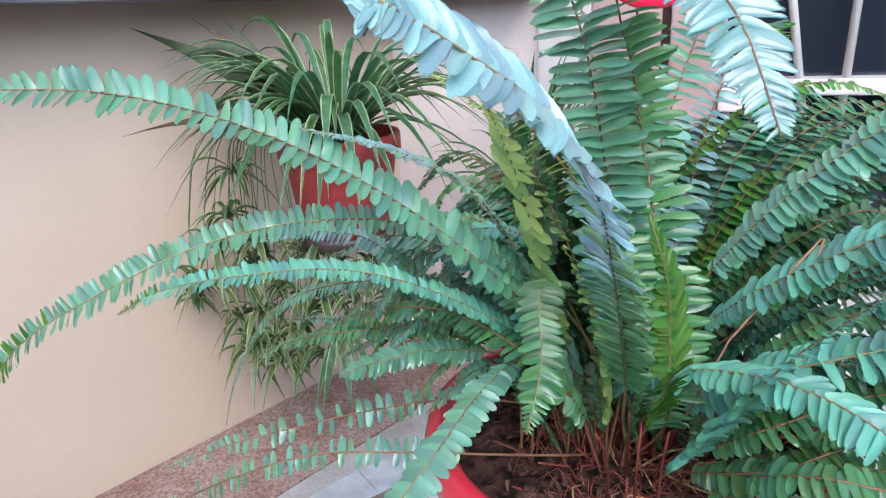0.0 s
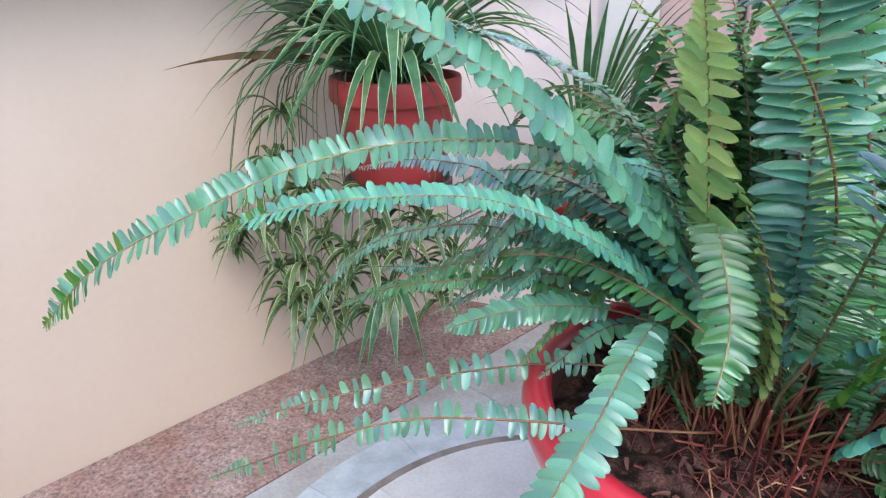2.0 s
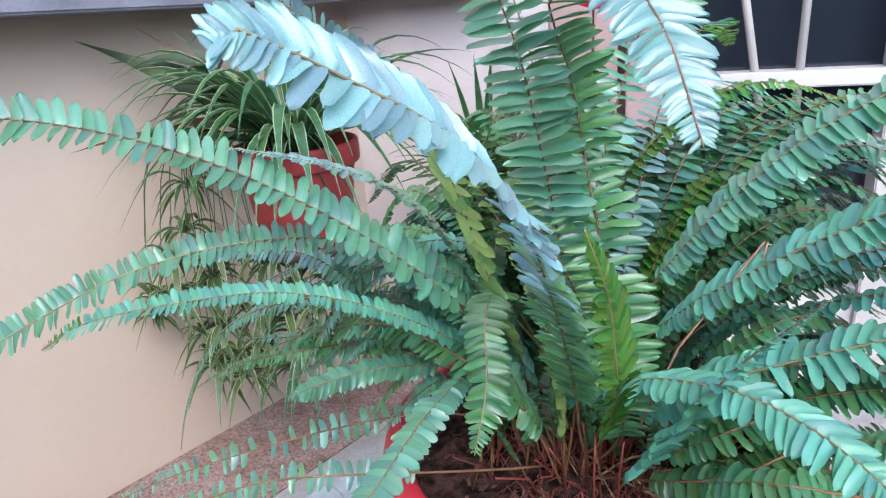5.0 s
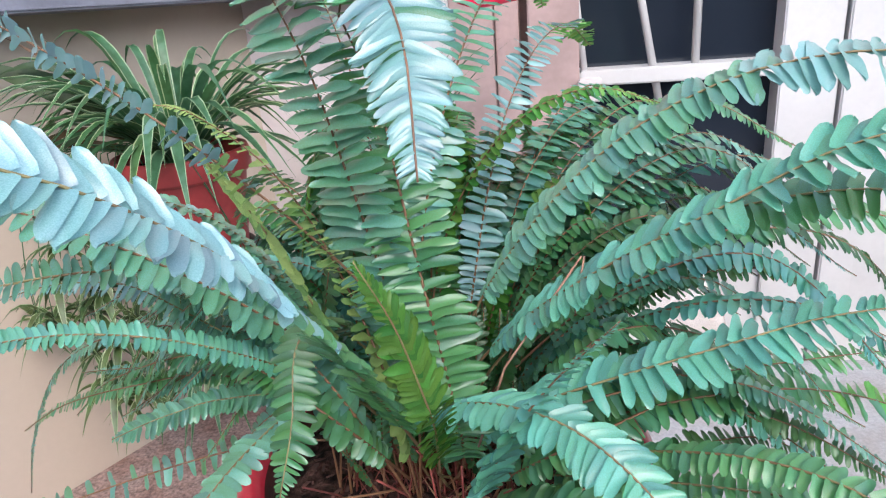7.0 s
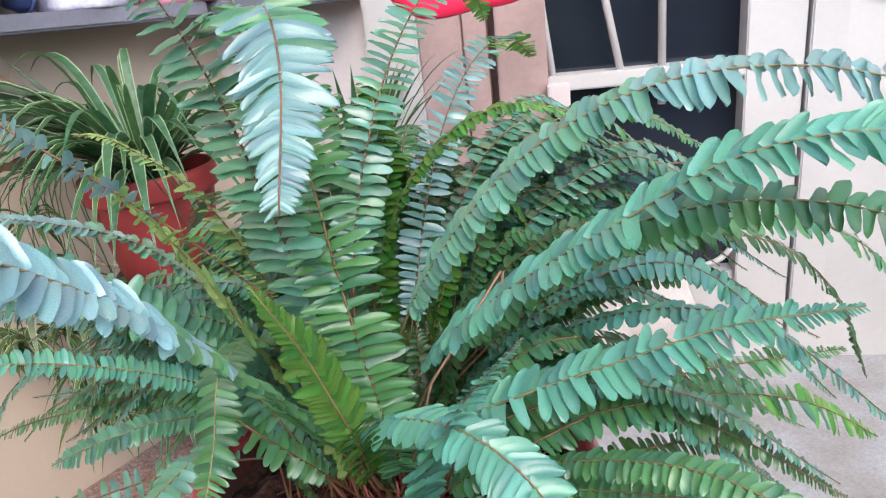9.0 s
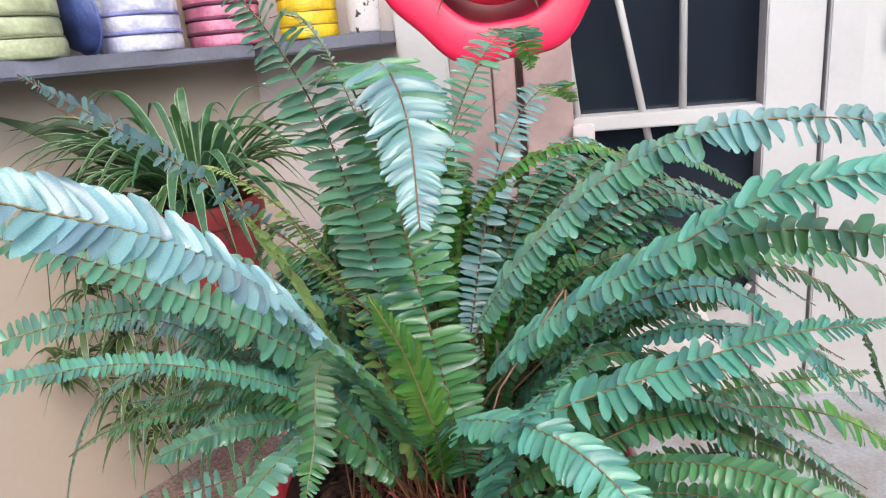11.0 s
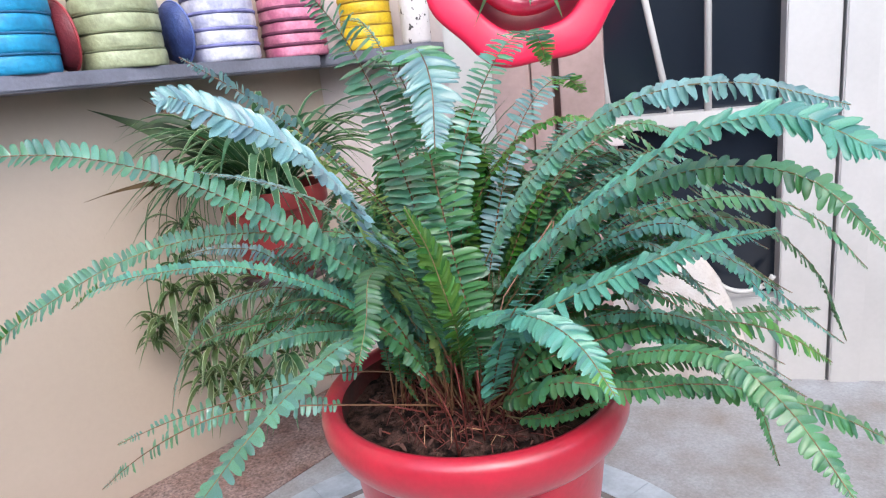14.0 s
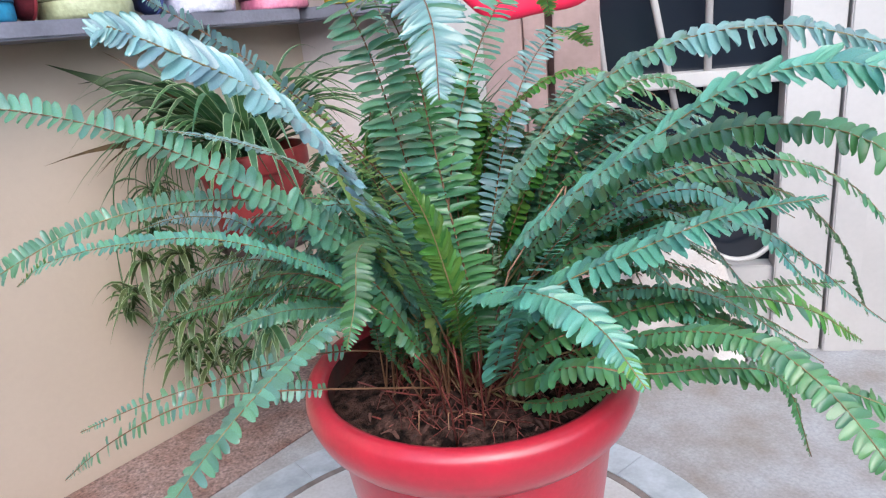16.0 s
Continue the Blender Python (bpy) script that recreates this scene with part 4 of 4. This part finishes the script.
for px, pz in RUNNERS:
    place = (px, 0.935 + leaf2.uniform(-0.03, 0.03), pz)
    small = px < -0.98
    plantlet(spider, place, 0.045 if small else leaf2.uniform(0.055, 0.085), 14 if small else leaf2.randint(12, 16))
    px, py, pz = place
    top = (POT_A[0] + 0.6 * (px - POT_A[0]), POT_A[1] - 0.13, 0.90)
    pts, _ = spline([(POT_A[0], POT_A[1], 0.85), top, (px + 0.02, py, (pz + 0.88) / 2), place], 14)
    part("runner", tube(pts, 0.0012, 0.001, 5), strap_green, spider, "thin pale runner")
# one older rosette with long striped leaves hanging over the granite
for tip_at, rise, width in (((-0.675, 0.82, 0.185), 0.04, 0.026), ((-0.505, 0.83, 0.235), 0.06, 0.024), ((-0.565, 0.80, 0.235), 0.04, 0.026), ((-0.745, 0.84, 0.20), 0.05, 0.024), ((-0.635, 0.79, 0.23), 0.03, 0.024), ((-0.53, 0.86, 0.40), 0.06, 0.02), ((-0.72, 0.85, 0.38), 0.06, 0.02)):
    strap(spider, (-0.607, 0.91, 0.41), tip_at, rise, width)
spider2 = thing("spider_plant", (POT_C[0], POT_C[1], 0.63), "striped spider plant in the small red pot", "spider plant", "potted spider plants")
for k in range(40):
    a = leaf2.uniform(0, 6.283)
    h = leaf2.choice((0.0, 0.1, 0.2, 0.3, 0.38))
    flat = leaf2.uniform(0.12, 0.34)
    root = (POT_C[0] + 0.03 * math.cos(a), POT_C[1] + 0.03 * math.sin(a), 0.64)
    strap(spider2, root, (root[0] + flat * math.cos(a), root[1] + flat * math.sin(a) * 0.7, root[2] + h), leaf2.uniform(0.04, 0.09), leaf2.uniform(0.016, 0.022))

# ---------- painted pots on the shelf ----------
def ribbed_pot(place, r, h, ribs, paint, label, seed, groove=None, wide=0.0035):
    ob = thing("ribbed_pot", place, label, "ribbed pot", "painted pots on the shelf")
    q = random.Random(seed)
    prof = [(0, 0)]
    pitch = h / ribs
    for k in range(ribs):
        rr = r * q.uniform(0.97, 1.0)
        z = k * pitch
        edge_in = q.uniform(0.945, 0.965)
        prof += [(rr * edge_in, z + pitch * 0.01), (rr * 0.985, z + pitch * 0.08), (rr, z + pitch * 0.22), (rr * 0.998, z + pitch * 0.72), (rr * 0.98, z + pitch * 0.9), (rr * edge_in, z + pitch * 0.98)]
    prof += [(r * 0.8, h), (r * 0.78, h - 0.03), (0, h - 0.035)]
    m = Matrix.Translation(place)
    part("body", lathe(prof, m, 40, wobble=lambda a, k: 1 + 0.012 * math.sin(3 * a + k * 0.9 + seed) + 0.016 * noise.noise(Vector((4 * math.cos(a), 4 * math.sin(a), 1.7 * k + seed)))), PAINT[paint], ob)
    for k in range(1, ribs):
        ring = [(r * 0.958 * math.cos(6.2832 * i / 40), r * 0.958 * math.sin(6.2832 * i / 40), 0) for i in range(41)]
        part("groove", tube([m @ Vector((a, b, k * pitch)) for a, b, _ in ring], wide, wide, 5), groove or groove_mat, ob, "dark dirty groove")
    return ob


TOP = 1.203
ribbed_pot(on_left(0.16, 0.105, TOP), 0.107, 0.22, 5, "sky_blue", "ribbed pot painted bright sky blue", 1, deepblue_mat)
ribbed_pot(on_left(0.425, 0.105, TOP), 0.106, 0.22, 5, "sage", "ribbed pot painted pale sage green", 2, moss_mat)
ribbed_pot(on_left(0.725, 0.105, TOP), 0.102, 0.22, 5, "chalk", "ribbed pot painted chalky lilac white", 3, lilac_mat, 0.006)
ribbed_pot(on_left(0.985, 0.105, TOP), 0.102, 0.22, 6, "pink", "ribbed pot painted pink with dark grooves", 4, plum_mat, 0.0065)
ribbed_pot(on_back(0.235, 0.09, TOP), 0.085, 0.22, 6, "yellow", "ribbed pot painted bright yellow", 5, ochre_mat)
for s, paint, label in ((0.275, "wine", "dark red ribbed saucer standing on its edge"), (0.575, "navy", "navy blue ribbed saucer standing on its edge")):
    ob = thing("saucer", on_left(s, 0.10, TOP), label, "saucer", "saucers on the shelf")
    m = Matrix.Translation(on_left(s, 0.09, TOP + 0.086)) @ Matrix.Rotation(A_WALL, 4, "Z") @ Matrix.Rotation(radians(84), 4, "Y")
    part("rim", tube([m @ Vector((0.084 * math.cos(6.2832 * i / 48), 0.084 * math.sin(6.2832 * i / 48), 0.016)) for i in range(49)], 0.0035, 0.0035, 6), PAINT["rose" if paint == "wine" else "cobalt"], ob, "lighter painted rim")
    part("dish", lathe([(0, -0.012), (0.070, -0.012), (0.080, 0.010), (0.086, 0.016), (0.082, 0.018), (0.072, -0.002), (0, -0.004)], m, 48, wobble=lambda a, k: 1 + 0.012 * math.sin(24 * a)), PAINT[paint], ob)
jar = thing("mottled_jar", on_back(0.40, 0.085, TOP), "small white jar with flaking dark blotches", "jar")
part("body", lathe([(0, 0), (0.043, 0), (0.046, 0.01), (0.047, 0.12), (0.044, 0.17), (0.036, 0.19), (0.0, 0.19)], Matrix.Translation(on_back(0.40, 0.085, TOP)), 32), flake_mat, jar)

# ---------- red hanging planter by the door ----------
HUB = Vector((0.108, 0.90, 1.325))
planter = thing("tyre_planter", HUB, "crimson scalloped tyre planter hanging before the door", "planter")
turn = Matrix.Translation(HUB) @ Matrix.Rotation(radians(5), 4, "Z") @ Matrix.Rotation(radians(84), 4, "X")


def lobes(a, k):
    return 1 + 0.034 * math.cos(7 * a + 0.9) * (1 if 2 <= k <= 7 else 0.5)


part("outer_ring", lathe([(0.148, -0.022), (0.149, 0.008), (0.152, 0.014), (0.166, 0.016), (0.210, 0.014), (0.221, 0.010), (0.225, 0.002), (0.223, -0.012), (0.19, -0.016), (0.148, -0.022)], turn, 96, wobble=lobes), pink_mat, planter, "broad scalloped crimson ring")
part("inner_ring", lathe([(0.100 + 0.024 * math.cos(6.2832 * i / 14), -0.012 + 0.030 * math.sin(6.2832 * i / 14)) for i in range(15)], turn @ Matrix.Translation((0, 0.010, 0)), 64), rosy_mat, planter, "rounded crimson inner ring")
# crimson darkened for the bowl: the hollow's shadow is in its colour
part("bowl", lathe([(0.152, -0.012), (0.150, -0.05), (0.13, -0.085), (0.08, -0.10), (0, -0.10)], turn, 48), shaded_crimson_mat, planter, "crimson hollow back in a shaded dark red")
part("hanger", tube([HUB + Vector((0, 0.10, 0.0)), HUB + Vector((0.05, 0.3, 0.02)), on_back(0.68, 0.0, 1.36)], 0.008, 0.008, 8), iron_mat, planter, "iron hanger rod")
for k in range(9):
    a = radians(200 + 18 * k)
    l = 0.05 + 0.04 * (k % 3)
    root = HUB + Vector((0.04 * math.cos(a), -0.02, 0.05 * math.sin(a) + 0.03))
    strap(planter, root, root + Vector((l * math.cos(a) * 1.3, -0.06, -l * 0.9)), 0.02, 0.034, "green")

strap(planter, HUB + Vector((-0.06, 0.03, 0.06)), HUB + Vector((-0.045, -0.005, -0.095)), 0.02, 0.075, "green")

# a white arc, built as a bent tube, at the foot of the pane and a slumped sack before it
pipe = thing("pipe", on_back(1.40, 0.03, 0.30), "white arc curving along the foot of the pane", "pipe")
part("bend", tube([on_back(1.385 + 0.095 * math.cos(a), 0.01, 0.40 + 0.082 * math.sin(a)) for a in (radians(215 + 5 * i) for i in range(26))], 0.009, 0.009, 7), white_mat, pipe)
sack = thing("sack", on_back(1.21, 0.08, 0.0), "slumped dusty white sack on the floor by the door", "sack")
bm = bmesh.new()
bmesh.ops.create_uvsphere(bm, u_segments=40, v_segments=24, radius=1)
for v in bm.verts:
    c = v.co
    round_ = max(0.25, math.hypot(c.x, c.y)) if c.z < 0 and math.hypot(c.x, c.y) > 0.3 else 1.0
    u, w, h = (math.copysign(abs(q) ** 0.75, q) for q in (c.x / round_, c.y / round_, c.z))
    lift = max(0.0, h)
    fold = 0.05 * noise.noise(Vector((3.1 * u, 2.3 * w, 5 * h))) + 0.02 * noise.noise(Vector((9 * u, 7 * w, 12 * h)))
    top = 0.46 - 0.10 * max(0.0, u - 0.25) - 0.05 * max(0.0, -u - 0.3)
    v.co = on_back(1.21 + (0.20 - 0.04 * lift) * u * (1 + fold), 0.08 + (0.06 - 0.02 * lift) * w * (1 + fold), max(0.006, (lift if c.z > 0 else 0.0) * top * (1 + 0.5 * fold) + 0.004))
part("bag", bm, sack_mat, sack)

# ---------- floor slabs, last ----------
RING = Vector((-0.13, 0.42, 0))


def slab_ring(r0, r1, a0, a1, material):
    """One piece of a round band: a low block between two radii and two angles."""
    bm = bmesh.new()
    n = max(3, int((a1 - a0) / 0.09))
    j = 0.0007
    rows = []
    for i in range(n + 1):
        a = a0 + j / r1 + (a1 - a0 - 2 * j / r1) * i / n
        w = Vector((math.cos(a), math.sin(a), 0))
        rows.append([bm.verts.new(RING + w * r + Vector((0, 0, z))) for r, z in ((r0 + j, -0.004), (r0 + j, 0.0052), (r0 + j + 0.001, 0.0062), (r1 - j - 0.001, 0.0062), (r1 - j, 0.0052), (r1 - j, -0.004))])
    for a, b in zip(rows, rows[1:]):
        for k in range(5):
            bm.faces.new((a[k], b[k], b[k + 1], a[k + 1]))
    bm.faces.new(rows[0]), bm.faces.new(rows[-1][::-1])
    bmesh.ops.recalc_face_normals(bm, faces=bm.faces)
    part("slab", bm, material, floor, smooth=False)


def slab(s0, s1, o0, o1, material):
    """One floor slab, cut off under the walls that it reaches."""
    j = 0.0007
    bm = left_box(s0 + j, s1 - j, o0 + j, o1 - j, -0.006, 0.004, 0.001)
    for co, no in ((CORNER - BACK_IN * 0.02, -BACK_IN), (Vector((2.78, 0, 0)), Vector((1, 0, 0))), (Vector((0, -2.96, 0)), Vector((0, -1, 0)))):
        bmesh.ops.bisect_plane(bm, geom=bm.verts[:] + bm.edges[:] + bm.faces[:], plane_co=co, plane_no=no, clear_outer=True)
    if bm.faces:
        part("slab", bm, material, floor, smooth=False)


for i in range(16):
    a = 2 * math.pi * i / 16
    slab_ring(0.555, 0.665, a, a + 2 * math.pi / 16, bluestone_mat)
for i in range(8):
    a = 2 * math.pi * (i + 0.3) / 8
    slab_ring(0.30, 0.535, a, a + 2 * math.pi / 8, white_slab_mat)
    slab_ring(0.535, 0.555, a, a + 2 * math.pi / 8, taupe_mat)
for i in range(6):
    a = 2 * math.pi * i / 6
    slab_ring(0.004, 0.30, a, a + 2 * math.pi / 6, white_slab_mat)
for i in range(3):
    for j in range(2):
        slab(-2.6 + 1.7 * i, -0.9 + 1.7 * i, 0.36 + 1.9 * j, 2.26 + 1.9 * j, marble_mat)
